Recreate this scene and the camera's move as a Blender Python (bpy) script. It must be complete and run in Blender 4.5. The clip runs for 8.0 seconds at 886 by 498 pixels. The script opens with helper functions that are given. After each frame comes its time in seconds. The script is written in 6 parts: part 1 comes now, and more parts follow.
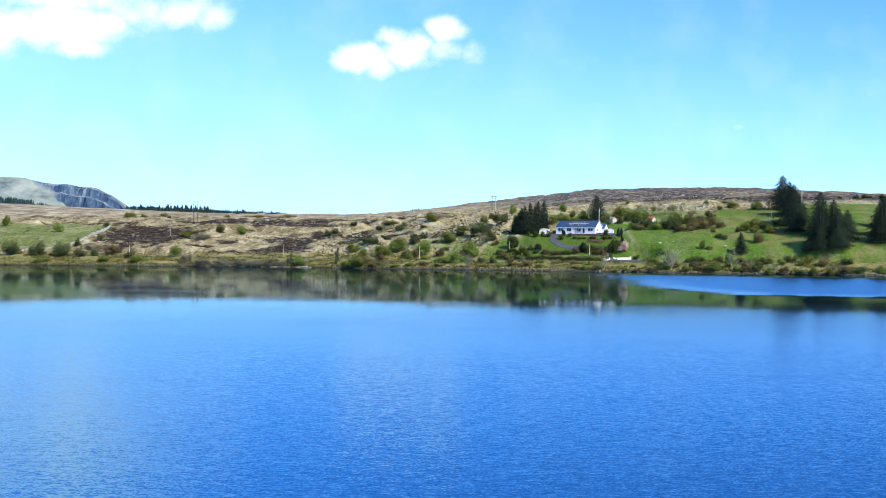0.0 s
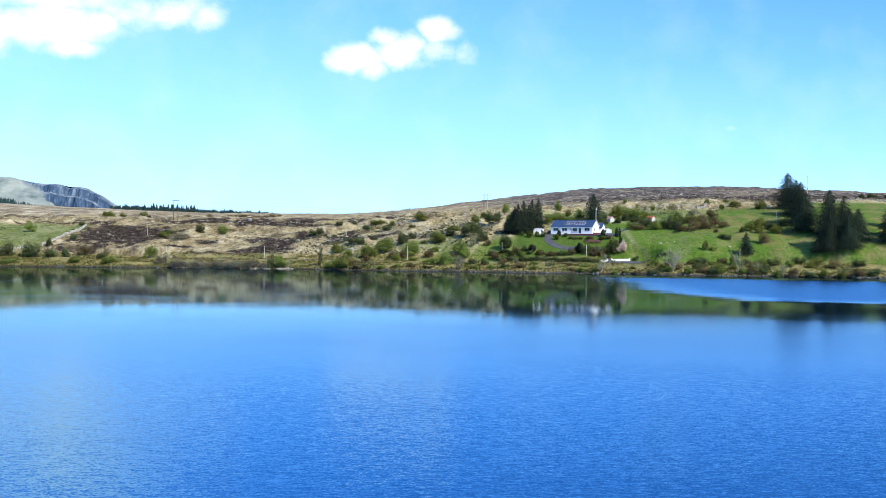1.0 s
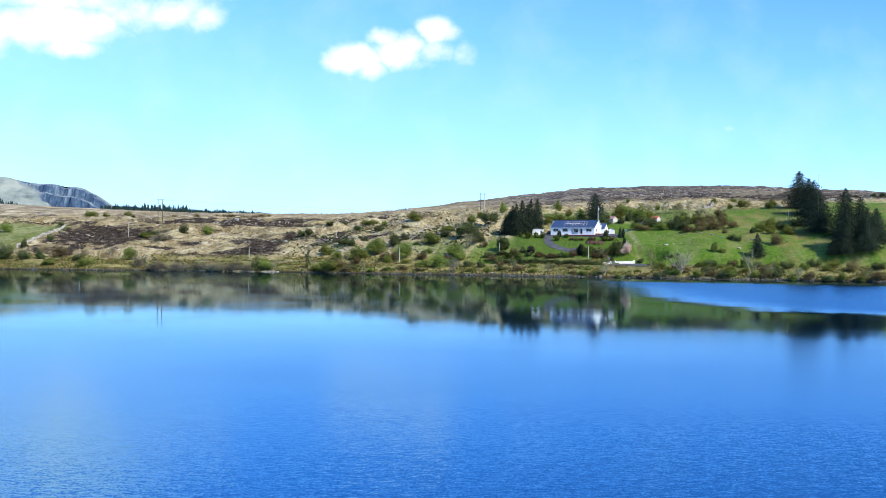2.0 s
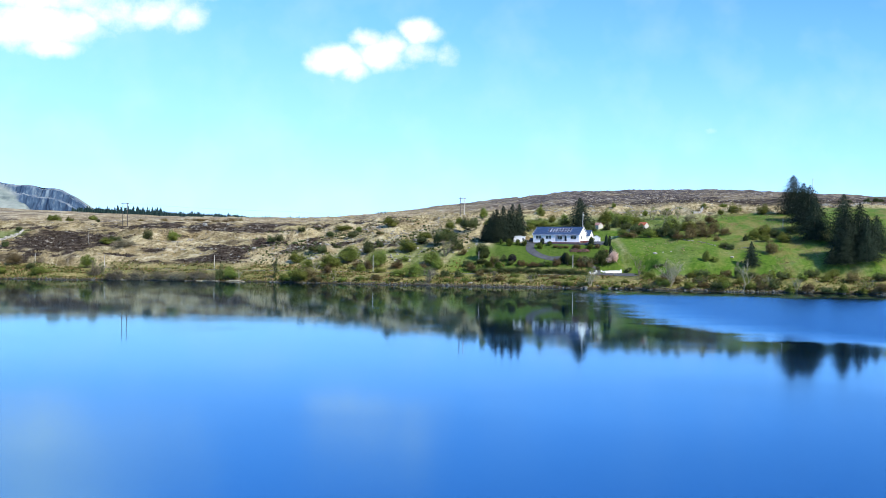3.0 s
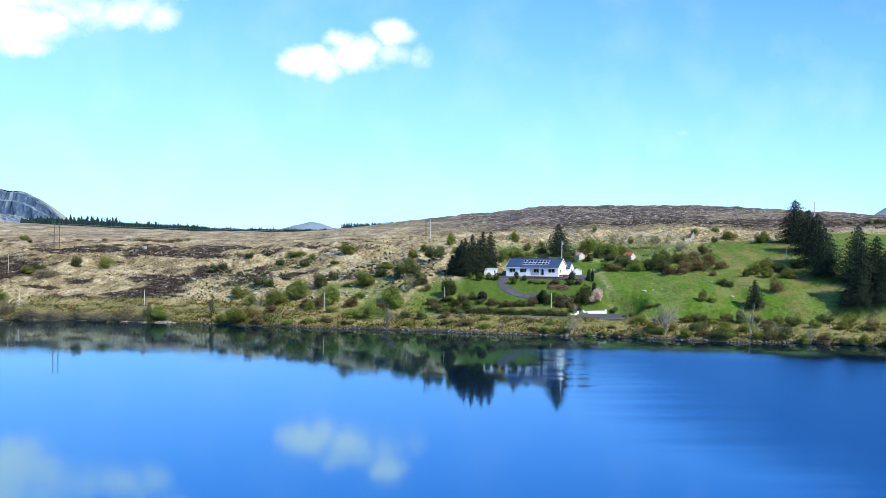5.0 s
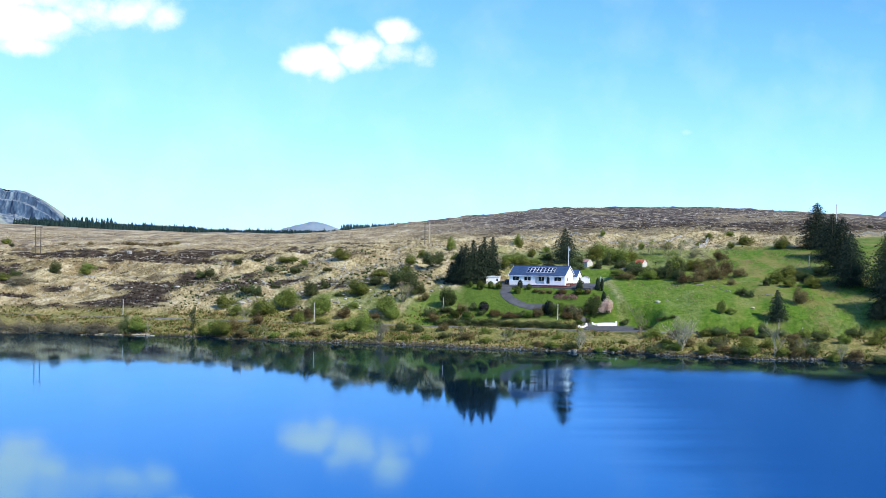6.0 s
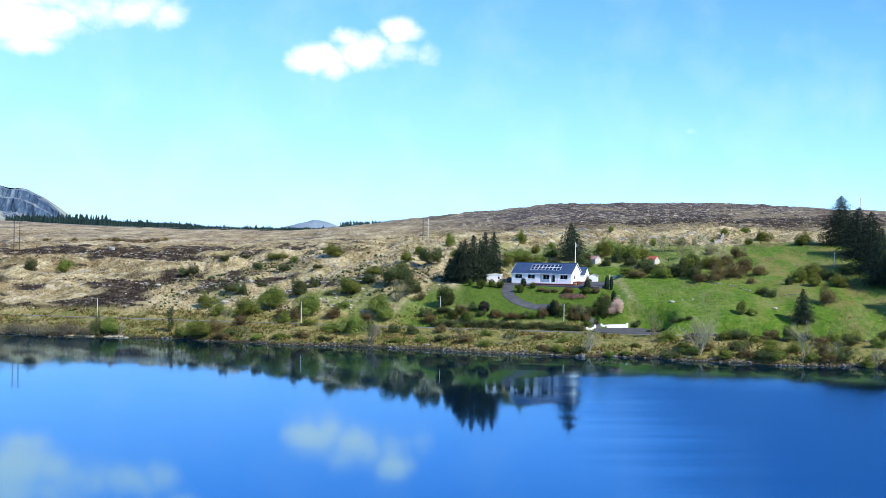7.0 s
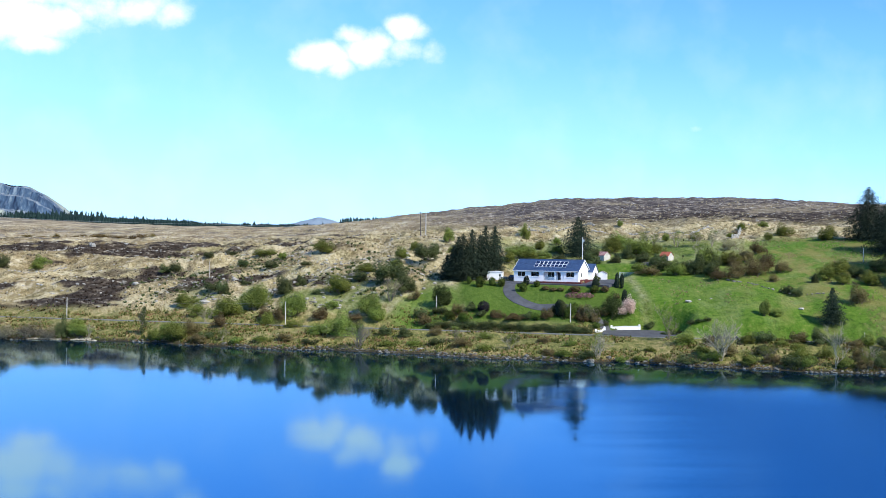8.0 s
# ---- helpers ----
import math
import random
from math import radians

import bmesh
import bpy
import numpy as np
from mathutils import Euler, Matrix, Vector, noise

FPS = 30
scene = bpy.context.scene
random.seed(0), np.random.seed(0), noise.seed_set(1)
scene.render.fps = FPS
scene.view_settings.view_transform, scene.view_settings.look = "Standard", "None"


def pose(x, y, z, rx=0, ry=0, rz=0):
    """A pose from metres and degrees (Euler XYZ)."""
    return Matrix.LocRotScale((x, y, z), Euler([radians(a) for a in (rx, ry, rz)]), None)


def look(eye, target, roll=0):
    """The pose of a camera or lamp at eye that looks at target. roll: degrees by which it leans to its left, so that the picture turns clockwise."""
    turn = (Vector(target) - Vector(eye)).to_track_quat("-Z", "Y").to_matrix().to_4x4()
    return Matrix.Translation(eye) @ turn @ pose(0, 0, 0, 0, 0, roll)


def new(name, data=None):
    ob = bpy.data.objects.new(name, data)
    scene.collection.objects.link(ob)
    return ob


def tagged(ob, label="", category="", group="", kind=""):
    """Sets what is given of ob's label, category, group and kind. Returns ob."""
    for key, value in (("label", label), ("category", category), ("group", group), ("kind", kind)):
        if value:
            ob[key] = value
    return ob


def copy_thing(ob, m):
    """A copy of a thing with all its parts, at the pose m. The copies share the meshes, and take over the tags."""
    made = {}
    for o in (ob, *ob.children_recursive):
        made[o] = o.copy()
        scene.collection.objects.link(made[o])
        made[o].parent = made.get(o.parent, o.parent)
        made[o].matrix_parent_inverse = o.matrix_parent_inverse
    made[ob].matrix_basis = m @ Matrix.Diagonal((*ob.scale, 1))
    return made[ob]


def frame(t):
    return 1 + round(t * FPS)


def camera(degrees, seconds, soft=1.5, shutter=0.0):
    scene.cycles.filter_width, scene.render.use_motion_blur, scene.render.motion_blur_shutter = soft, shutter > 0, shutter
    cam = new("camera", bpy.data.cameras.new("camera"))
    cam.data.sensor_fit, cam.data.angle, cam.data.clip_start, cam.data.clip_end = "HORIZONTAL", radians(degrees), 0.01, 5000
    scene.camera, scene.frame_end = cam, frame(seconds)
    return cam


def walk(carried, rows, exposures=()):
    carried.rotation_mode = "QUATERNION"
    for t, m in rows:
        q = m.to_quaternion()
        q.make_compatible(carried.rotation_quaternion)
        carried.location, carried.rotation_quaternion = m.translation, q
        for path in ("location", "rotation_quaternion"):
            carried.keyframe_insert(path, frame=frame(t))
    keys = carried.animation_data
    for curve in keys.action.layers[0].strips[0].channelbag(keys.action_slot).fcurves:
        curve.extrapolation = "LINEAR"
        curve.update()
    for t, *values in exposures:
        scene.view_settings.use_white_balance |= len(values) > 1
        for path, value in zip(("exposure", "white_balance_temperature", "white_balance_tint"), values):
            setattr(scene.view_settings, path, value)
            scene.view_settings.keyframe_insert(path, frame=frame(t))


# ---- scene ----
# The camera: seconds, x, y, z, yaw, pitch, lean to its right.
cam = camera(42.90, 8.0, soft=0.6)
ROWS = [
    (0, 0.00, -0.00, 9.21, -0.000, -0.096, -0.428),
    (0.5, 0.67, 12.28, 9.15, -0.442, -0.060, -0.457),
    (1, 1.47, 24.54, 9.20, -0.372, -0.060, -0.480),
    (2.5, 4.62, 61.14, 10.65, -0.606, -0.015, -0.492),
    (3, 5.89, 73.38, 12.28, -1.336, 0.037, -0.553),
    (3.5, 7.21, 85.74, 14.75, -1.567, 0.077, -0.577),
    (4, 8.50, 98.36, 17.80, -2.778, 0.062, -0.595),
    (4.5, 9.80, 111.04, 21.02, -2.747, 0.116, -0.614),
    (6, 13.63, 148.22, 26.19, -2.520, 0.072, -0.652),
    (6.5, 15.02, 160.59, 26.01, -2.430, -0.013, -0.679),
    (7, 16.57, 172.99, 25.27, -2.332, 0.013, -0.741),
    (7.5, 18.20, 185.44, 24.81, -2.201, -0.045, -0.758),
    (8, 19.93, 198.00, 24.64, -2.079, -0.101, -0.691),
]
walk(cam, [(t, pose(x, y, z, 90, 0, yaw) @ pose(0, 0, 0, pitch, 0, 0) @ pose(0, 0, 0, 0, 0, -lean)) for t, x, y, z, yaw, pitch, lean in ROWS])

# ==== place ====
scene.view_settings.exposure = 0.32

# ---- sky and sun ----
TO_SUN = Vector((0.71, -0.67, 0.84)).normalized()
sun_data = bpy.data.lights.new("sun", "SUN")
sun_data.energy, sun_data.angle, sun_data.color = 5.0, radians(0.55), (1.0, 0.955, 0.88)
sun = new("sun", sun_data)
sun.matrix_world = look(TO_SUN * 100, (0, 0, 0))

world = bpy.data.worlds.new("sky")
scene.world = world
world.use_nodes = True
wn, wl = world.node_tree.nodes, world.node_tree.links
wn.clear()


def wmath(op, a, b=None, clamp=False):
    n = wn.new("ShaderNodeMath")
    n.operation, n.use_clamp = op, clamp
    for i, v in enumerate((a, b)):
        if v is None:
            continue
        if isinstance(v, (int, float)):
            n.inputs[i].default_value = v
        else:
            wl.new(v, n.inputs[i])
    return n.outputs[0]


sky = wn.new("ShaderNodeTexSky")
sky.sky_type, sky.sun_disc = "NISHITA", False
sky.sun_elevation = math.asin(TO_SUN.z)
sky.sun_rotation = math.atan2(TO_SUN.x, TO_SUN.y)
sky.altitude, sky.air_density, sky.dust_density, sky.ozone_density = 60, 1.0, 0.15, 2.6
coord = wn.new("ShaderNodeTexCoord")
split = wn.new("ShaderNodeSeparateXYZ")
wl.new(coord.outputs["Generated"], split.inputs[0])
ahead = wmath("MAXIMUM", split.outputs[1], 0.02)
su, sv = wmath("DIVIDE", split.outputs[0], ahead), wmath("DIVIDE", split.outputs[2], ahead)
flat = wn.new("ShaderNodeCombineXYZ")
wl.new(su, flat.inputs[0]), wl.new(sv, flat.inputs[1])
billow = wn.new("ShaderNodeTexNoise")
billow.inputs["Scale"].default_value, billow.inputs["Detail"].default_value, billow.inputs["Roughness"].default_value = 34, 7, 0.62
wl.new(flat.outputs[0], billow.inputs["Vector"])
wisp = wn.new("ShaderNodeTexNoise")
wisp.inputs["Scale"].default_value, wisp.inputs["Detail"].default_value = 17, 4
wl.new(flat.outputs[0], wisp.inputs["Vector"])
# cumulus lobes: place and half-size on the sky, as slopes; how thick
LOBES = ((-0.0722, 0.1678, 0.030, 0.0135, 1.2), (-0.0560, 0.1600, 0.017, 0.0125, 0.95), (-0.087, 0.1665, 0.013, 0.008, 0.8), (-0.0354, 0.175, 0.026, 0.019, 0.98), (-0.0455, 0.187, 0.018, 0.0105, 0.85),
         (-0.0238, 0.182, 0.020, 0.013, 0.85), (-0.0054, 0.1755, 0.028, 0.0145, 0.74), (-0.0136, 0.1645, 0.026, 0.010, 0.58), (-0.0006, 0.194, 0.0165, 0.0115, 1.12), (0.0119, 0.1905, 0.014, 0.009, 0.72), (0.0263, 0.1755, 0.016, 0.0155, 0.52), (-0.064, 0.1485, 0.032, 0.012, 0.40),
         (-0.340, 0.1948, 0.064, 0.022, 1.15), (-0.3018, 0.1971, 0.024, 0.0145, 1.1), (-0.3258, 0.177, 0.033, 0.0115, 0.95), (-0.2726, 0.209, 0.054, 0.021, 0.72), (-0.2286, 0.2085, 0.034, 0.018, 0.85), (-0.209, 0.203, 0.024, 0.0165, 0.78),
         (-0.333, 0.219, 0.085, 0.016, 0.85), (-0.183, 0.228, 0.026, 0.010, 0.8), (-0.42, 0.19, 0.06, 0.03, 1.0), (-0.35, 0.26, 0.14, 0.035, 1.1), (0.261, 0.111, 0.010, 0.005, 0.42), (0.304, 0.108, 0.022, 0.012, 0.28))
warp = wn.new("ShaderNodeSeparateColor")
wl.new(wisp.outputs[1], warp.inputs[0])
cu = wmath("ADD", su, wmath("MULTIPLY", wmath("SUBTRACT", warp.outputs[0], 0.5), 0.018))
cw = wmath("ADD", sv, wmath("MULTIPLY", wmath("SUBTRACT", warp.outputs[1], 0.5), 0.014))
cover = None
for u0, v0, a, b, thick in LOBES:
    du = wmath("DIVIDE", wmath("SUBTRACT", cu, u0), a)
    dv = wmath("DIVIDE", wmath("SUBTRACT", cw, v0), b)
    r = wmath("ADD", wmath("MULTIPLY", du, du), wmath("MULTIPLY", dv, dv))
    k = wmath("MULTIPLY", wmath("EXPONENT", wmath("MULTIPLY", r, -0.85)), thick)
    cover = k if cover is None else wmath("MAXIMUM", cover, k)
ragged = wmath("ADD", cover, wmath("MULTIPLY", wmath("SUBTRACT", billow.outputs[0], 0.5), 0.95))
soft_edge = wn.new("ShaderNodeMapRange")
soft_edge.interpolation_type = "SMOOTHSTEP"
soft_edge.inputs[1].default_value, soft_edge.inputs[2].default_value = 0.28, 1.02
wl.new(ragged, soft_edge.inputs[0])
near_lobe = wmath("MULTIPLY", cover, 6.0, True)
cloud = wmath("MULTIPLY", soft_edge.outputs[0], near_lobe, True)
veil = wn.new("ShaderNodeMapRange")
veil.inputs[1].default_value, veil.inputs[2].default_value, veil.inputs[4].default_value = 0.45, 0.75, 0.10
wl.new(wisp.outputs[0], veil.inputs[0])
# the clear air: pale and hazy low down, deep blue overhead
tint = ramp = wn.new("ShaderNodeValToRGB")
stops = ((0.0, (0.33, 0.62, 0.94)), (0.05, (0.285, 0.59, 0.94)), (0.10, (0.21, 0.47, 0.92)), (0.2, (0.1125, 0.325, 0.78)), (0.36, (0.0375, 0.16, 0.45)), (1.0, (0.02, 0.085, 0.275)))
while len(ramp.color_ramp.elements) < len(stops):
    ramp.color_ramp.elements.new(0.5)
for e, (p, c) in zip(ramp.color_ramp.elements, stops):
    e.position, e.color = p, (*c, 1)
level_way = wmath("SQRT", wmath("MAXIMUM", wmath("SUBTRACT", 1.0, wmath("MULTIPLY", split.outputs[2], split.outputs[2])), 0.0001))
rise = wmath("DIVIDE", split.outputs[2], level_way)
wl.new(wmath("MULTIPLY", wmath("MAXIMUM", rise, 0.0), wmath("ADD", 1.04, wmath("MULTIPLY", wmath("MINIMUM", wmath("MAXIMUM", su, -0.4), 0.5), 0.7)), True), tint.inputs[0])
lift = wn.new("ShaderNodeMix")
lift.data_type, lift.blend_type = "RGBA", "MULTIPLY"
lift.inputs[0].default_value, lift.inputs[7].default_value = 1.0, (19.2, 19.2, 19.2, 1)
wl.new(tint.outputs[0], lift.inputs[6])
air = wn.new("ShaderNodeMix")
air.data_type = "RGBA"
air.inputs[0].default_value = 0.88
wl.new(sky.outputs[0], air.inputs[6]), wl.new(lift.outputs[2], air.inputs[7])
whiten = wn.new("ShaderNodeMix")
whiten.data_type = "RGBA"
whiten.inputs[7].default_value = (10.6, 11.2, 11.8, 1)
wl.new(wmath("MAXIMUM", cloud, wmath("MULTIPLY", veil.outputs[0], 1.0)), whiten.inputs[0])
wl.new(air.outputs[2], whiten.inputs[6])
back = wn.new("ShaderNodeBackground")
back.inputs[1].default_value = 0.0945
wl.new(whiten.outputs[2], back.inputs[0])
wl.new(back.outputs[0], wn.new("ShaderNodeOutputWorld").inputs[0])


# ---- materials ----
def shader(name, rough=0.8):
    m = bpy.data.materials.new(name)
    m.use_nodes = True
    n, l = m.node_tree.nodes, m.node_tree.links
    p = n["Principled BSDF"]
    p.inputs["Roughness"].default_value = rough
    return m, n, l, p


def ramp_node(n, stops):
    r = n.new("ShaderNodeValToRGB")
    e = r.color_ramp.elements
    while len(e) < len(stops):
        e.new(0.5)
    for k, (p, c) in zip(e, stops):
        k.position, k.color = p, (*c, 1)
    return r


def noise_node(n, l, scale, detail=4, rough=0.55, vector=None):
    t = n.new("ShaderNodeTexNoise")
    t.inputs["Scale"].default_value, t.inputs["Detail"].default_value, t.inputs["Roughness"].default_value = scale, detail, rough
    if vector is not None:
        l.new(vector, t.inputs["Vector"])
    return t


def mix_node(n, l, a, b, k, blend="MIX"):
    m = n.new("ShaderNodeMix")
    m.data_type, m.blend_type = "RGBA", blend
    for i, v in ((0, k), (6, a), (7, b)):
        if isinstance(v, (int, float)):
            m.inputs[i].default_value = v
        elif isinstance(v, tuple):
            m.inputs[i].default_value = (*v, 1)
        else:
            l.new(v, m.inputs[i])
    return m.outputs[2]


def plain(name, dark, light, scale=3.0, rough=0.8, bump=0.0, metal=0.0, fine=None):
    """A surface that wanders between two colours at two scales, with a fine relief."""
    m, n, l, p = shader(name, rough)
    c = n.new("ShaderNodeTexCoord").outputs["Object"]
    a, b = noise_node(n, l, scale, 5, 0.6, c), noise_node(n, l, fine or scale * 7, 3, 0.6, c)
    k = n.new("ShaderNodeMath")
    k.operation = "ADD"
    h = n.new("ShaderNodeMath")
    h.operation, h.inputs[1].default_value = "MULTIPLY", 0.45
    l.new(b.outputs[0], h.inputs[0]), l.new(a.outputs[0], k.inputs[0]), l.new(h.outputs[0], k.inputs[1])
    r = ramp_node(n, ((0.5, dark), (0.95, light)))
    l.new(k.outputs[0], r.inputs[0]), l.new(r.outputs[0], p.inputs["Base Color"])
    p.inputs["Metallic"].default_value = metal
    if bump:
        q = n.new("ShaderNodeBump")
        q.inputs["Strength"].default_value, q.inputs["Distance"].default_value = bump, 0.05
        l.new(b.outputs[0], q.inputs["Height"]), l.new(q.outputs[0], p.inputs["Normal"])
    return m


def foliage(name, dark, light, rough=0.6, through_light=0.3, patch=3.2):
    """Leaves: sprays of light and dark growth, each clump a shade of its own, every plant a little apart from the next."""
    m, n, l, p = shader(name, rough)
    g, o = n.new("ShaderNodeNewGeometry"), n.new("ShaderNodeObjectInfo")
    spray = noise_node(n, l, patch, 3, 0.6, n.new("ShaderNodeTexCoord").outputs["Object"])
    wide = n.new("ShaderNodeMapRange")
    wide.inputs[1].default_value, wide.inputs[2].default_value = 0.3, 0.7
    l.new(spray.outputs[0], wide.inputs[0])
    k = n.new("ShaderNodeMix")
    k.inputs[0].default_value = 0.34
    l.new(wide.outputs[0], k.inputs[2]), l.new(g.outputs["Random Per Island"], k.inputs[3])
    r = ramp_node(n, ((0.1, dark), (0.9, light)))
    l.new(k.outputs[0], r.inputs[0])
    hsv = n.new("ShaderNodeHueSaturation")
    for key, low, high in (("Hue", 0.475, 0.515), ("Value", 0.72, 1.3)):
        q = n.new("ShaderNodeMapRange")
        q.inputs[3].default_value, q.inputs[4].default_value = low, high
        l.new(o.outputs["Random"], q.inputs[0]), l.new(q.outputs[0], hsv.inputs[key])
    l.new(r.outputs[0], hsv.inputs["Color"])
    l.new(hsv.outputs[0], p.inputs["Base Color"])
    p.inputs["Specular IOR Level"].default_value = 0.08
    t = n.new("ShaderNodeBsdfTranslucent")
    l.new(hsv.outputs[0], t.inputs[0])
    s = n.new("ShaderNodeMixShader")
    s.inputs[0].default_value = through_light
    l.new(p.outputs[0], s.inputs[1]), l.new(t.outputs[0], s.inputs[2])
    l.new(s.outputs[0], n["Material Output"].inputs[0])
    return m


WHITE = plain("white_render", (0.80, 0.81, 0.82), (0.89, 0.89, 0.88), 0.7, 0.85, 0.15)
SLATE = plain("blue_slate", (0.014, 0.036, 0.092), (0.058, 0.105, 0.21), 1.2, 0.5, 0.4)
FRAME = plain("white_frame", (0.76, 0.76, 0.76), (0.82, 0.82, 0.82), 2, 0.4)
PLINTH = plain("dark_red_paint", (0.07, 0.012, 0.014), (0.13, 0.025, 0.025), 2, 0.7, 0.2)
ASPHALT = plain("worn_asphalt", (0.055, 0.058, 0.066), (0.105, 0.11, 0.12), 0.5, 0.85, 0.3, fine=6)
ROADTOP = plain("pale_road", (0.11, 0.118, 0.115), (0.19, 0.20, 0.195), 0.4, 0.85, 0.3, fine=5)
STONE = plain("grey_stone", (0.07, 0.067, 0.058), (0.36, 0.345, 0.30), 0.9, 0.85, 0.6)
PALE_STONE = plain("pale_stone", (0.15, 0.145, 0.13), (0.58, 0.56, 0.50), 1.1, 0.85, 0.5)
DARK_STONE = plain("wet_stone", (0.008, 0.008, 0.007), (0.25, 0.24, 0.21), 1.3, 0.95, 0.6)
GRAVEL = plain("dry_gravel", (0.24, 0.21, 0.14), (0.62, 0.56, 0.42), 0.9, 0.9, 0.4)
RUST = plain("rusty_sheet", (0.30, 0.060, 0.030), (0.55, 0.16, 0.08), 0.9, 0.7, 0.3)
RED_ROOF = plain("red_sheet", (0.26, 0.09, 0.08), (0.52, 0.34, 0.31), 0.9, 0.6, 0.3)
POST = plain("weathered_pole", (0.42, 0.40, 0.36), (0.62, 0.60, 0.55), 1.3, 0.85, 0.3)
DARK_POLE = plain("tarred_pole", (0.055, 0.045, 0.038), (0.12, 0.10, 0.085), 1.3, 0.85, 0.3)
WHITEWASH = plain("old_whitewash", (0.36, 0.35, 0.32), (0.62, 0.61, 0.57), 0.8, 0.9, 0.3)
STEEL = plain("galvanised_steel", (0.38, 0.40, 0.42), (0.52, 0.54, 0.56), 3, 0.45, 0, 0.8)
BARK = plain("grey_bark", (0.10, 0.085, 0.062), (0.26, 0.225, 0.165), 1.6, 0.9, 0.5)
PALE_BARK = plain("pale_bark", (0.20, 0.175, 0.115), (0.43, 0.38, 0.265), 1.6, 0.9, 0.5)
GATE_PAINT = plain("pale_green_paint", (0.34, 0.40, 0.37), (0.46, 0.52, 0.48), 2, 0.6)
# near-black colour that stands in for the shade inside the rooms
ROOM_SHADE = plain("dim_room", (0.008, 0.008, 0.010), (0.022, 0.022, 0.026), 1.5, 0.9)
DOOR = plain("dark_door", (0.012, 0.014, 0.022), (0.03, 0.033, 0.045), 2, 0.5)
CARPAINT = plain("dark_car_paint", (0.015, 0.017, 0.022), (0.03, 0.033, 0.04), 2, 0.25)
RUBBER = plain("rubber", (0.02, 0.02, 0.02), (0.035, 0.035, 0.035), 3, 0.9)

for matt in (DARK_STONE, ASPHALT, ROADTOP, BARK, PALE_BARK, STONE, PALE_STONE):
    matt.node_tree.nodes["Principled BSDF"].inputs["Specular IOR Level"].default_value = 0.12

GLASS, n_, l_, p_ = shader("window_glass", 0.04)
p_.inputs["Base Color"].default_value = (0.10, 0.12, 0.14, 1)
p_.inputs["Transmission Weight"].default_value, p_.inputs["IOR"].default_value = 0.9, 1.45
PANEL, n_, l_, p_ = shader("solar_cells", 0.12)
p_.inputs["Base Color"].default_value = (0.012, 0.02, 0.055, 1)
p_.inputs["Coat Weight"].default_value = 0.6

LEAF = foliage("willow_leaf", (0.082, 0.108, 0.022), (0.245, 0.300, 0.066))
DARK_LEAF = foliage("thorn_leaf", (0.044, 0.062, 0.026), (0.130, 0.160, 0.058))
BROWN_LEAF = foliage("russet_twig", (0.085, 0.066, 0.028), (0.22, 0.175, 0.078))
GREY_TWIG = foliage("grey_twig", (0.098, 0.086, 0.054), (0.25, 0.22, 0.145))
GARDEN_LEAF = foliage("garden_leaf", (0.030, 0.056, 0.011), (0.115, 0.160, 0.030))
YEW_LEAF = foliage("yew_leaf", (0.022, 0.036, 0.012), (0.085, 0.110, 0.034))
PURPLE_LEAF = foliage("purple_leaf", (0.010, 0.009, 0.012), (0.032, 0.027, 0.034))
GORSE = foliage("gorse", (0.07, 0.06, 0.015), (0.24, 0.165, 0.03))
NEEDLE = foliage("spruce_needle", (0.011, 0.021, 0.014), (0.038, 0.056, 0.034), 0.65, 0.06, 0.7)
# needles for the far trees, paler and bluer to paint in haze
HAZED_NEEDLE = foliage("far_needle", (0.016, 0.038, 0.040), (0.034, 0.068, 0.066), 0.8, 0.1, 0.05)
BLOSSOM = foliage("pink_blossom", (0.38, 0.26, 0.22), (0.78, 0.61, 0.54))
STRAW = foliage("straw", (0.20, 0.15, 0.07), (0.62, 0.52, 0.30), 0.85, 0.3, 0.25)
HEATHER = foliage("heather", (0.020, 0.015, 0.010), (0.084, 0.063, 0.040), 0.9, 0.1, 0.25)
BRACKEN = foliage("bracken", (0.15, 0.095, 0.040), (0.44, 0.30, 0.14), 0.85, 0.2, 0.2)
RUSH = foliage("green_rush", (0.055, 0.080, 0.018), (0.20, 0.235, 0.06), 0.8, 0.25, 0.2)
HEATH_BED = foliage("heath_flower", (0.16, 0.085, 0.075), (0.36, 0.22, 0.19), 0.85, 0.2, 0.8)

# the ground's cover comes as weights: pasture, heather, mown lawn, rough bank
GROUND, gn, gl, gp = shader("turf_and_moor", 0.95)
gp.inputs["Specular IOR Level"].default_value = 0.1
gc = gn.new("ShaderNodeTexCoord").outputs["Object"]
cover_node = gn.new("ShaderNodeVertexColor")
cover_node.layer_name = "cover"
cv = gn.new("ShaderNodeSeparateColor")
gl.new(cover_node.outputs[0], cv.inputs[0])
stretch = gn.new("ShaderNodeMapping")
stretch.inputs["Scale"].default_value = (1.0, 0.5, 1)
gl.new(gc, stretch.inputs["Vector"])
g1 = noise_node(gn, gl, 0.085, 6, 0.65, stretch.outputs[0])
g2 = noise_node(gn, gl, 0.9, 5, 0.65, stretch.outputs[0])
g3 = noise_node(gn, gl, 5.0, 3, 0.6, gc)
straw = ramp_node(gn, ((0.35, (0.055, 0.044, 0.022)), (0.43, (0.20, 0.162, 0.08)), (0.51, (0.40, 0.335, 0.185)), (0.61, (0.54, 0.47, 0.295)), (0.74, (0.66, 0.60, 0.43))))
gl.new(mix_node(gn, gl, g1.outputs[0], g2.outputs[0], 0.54), straw.inputs[0])
dry = mix_node(gn, gl, straw.outputs[0], g3.outputs[0], 0.22, "OVERLAY")


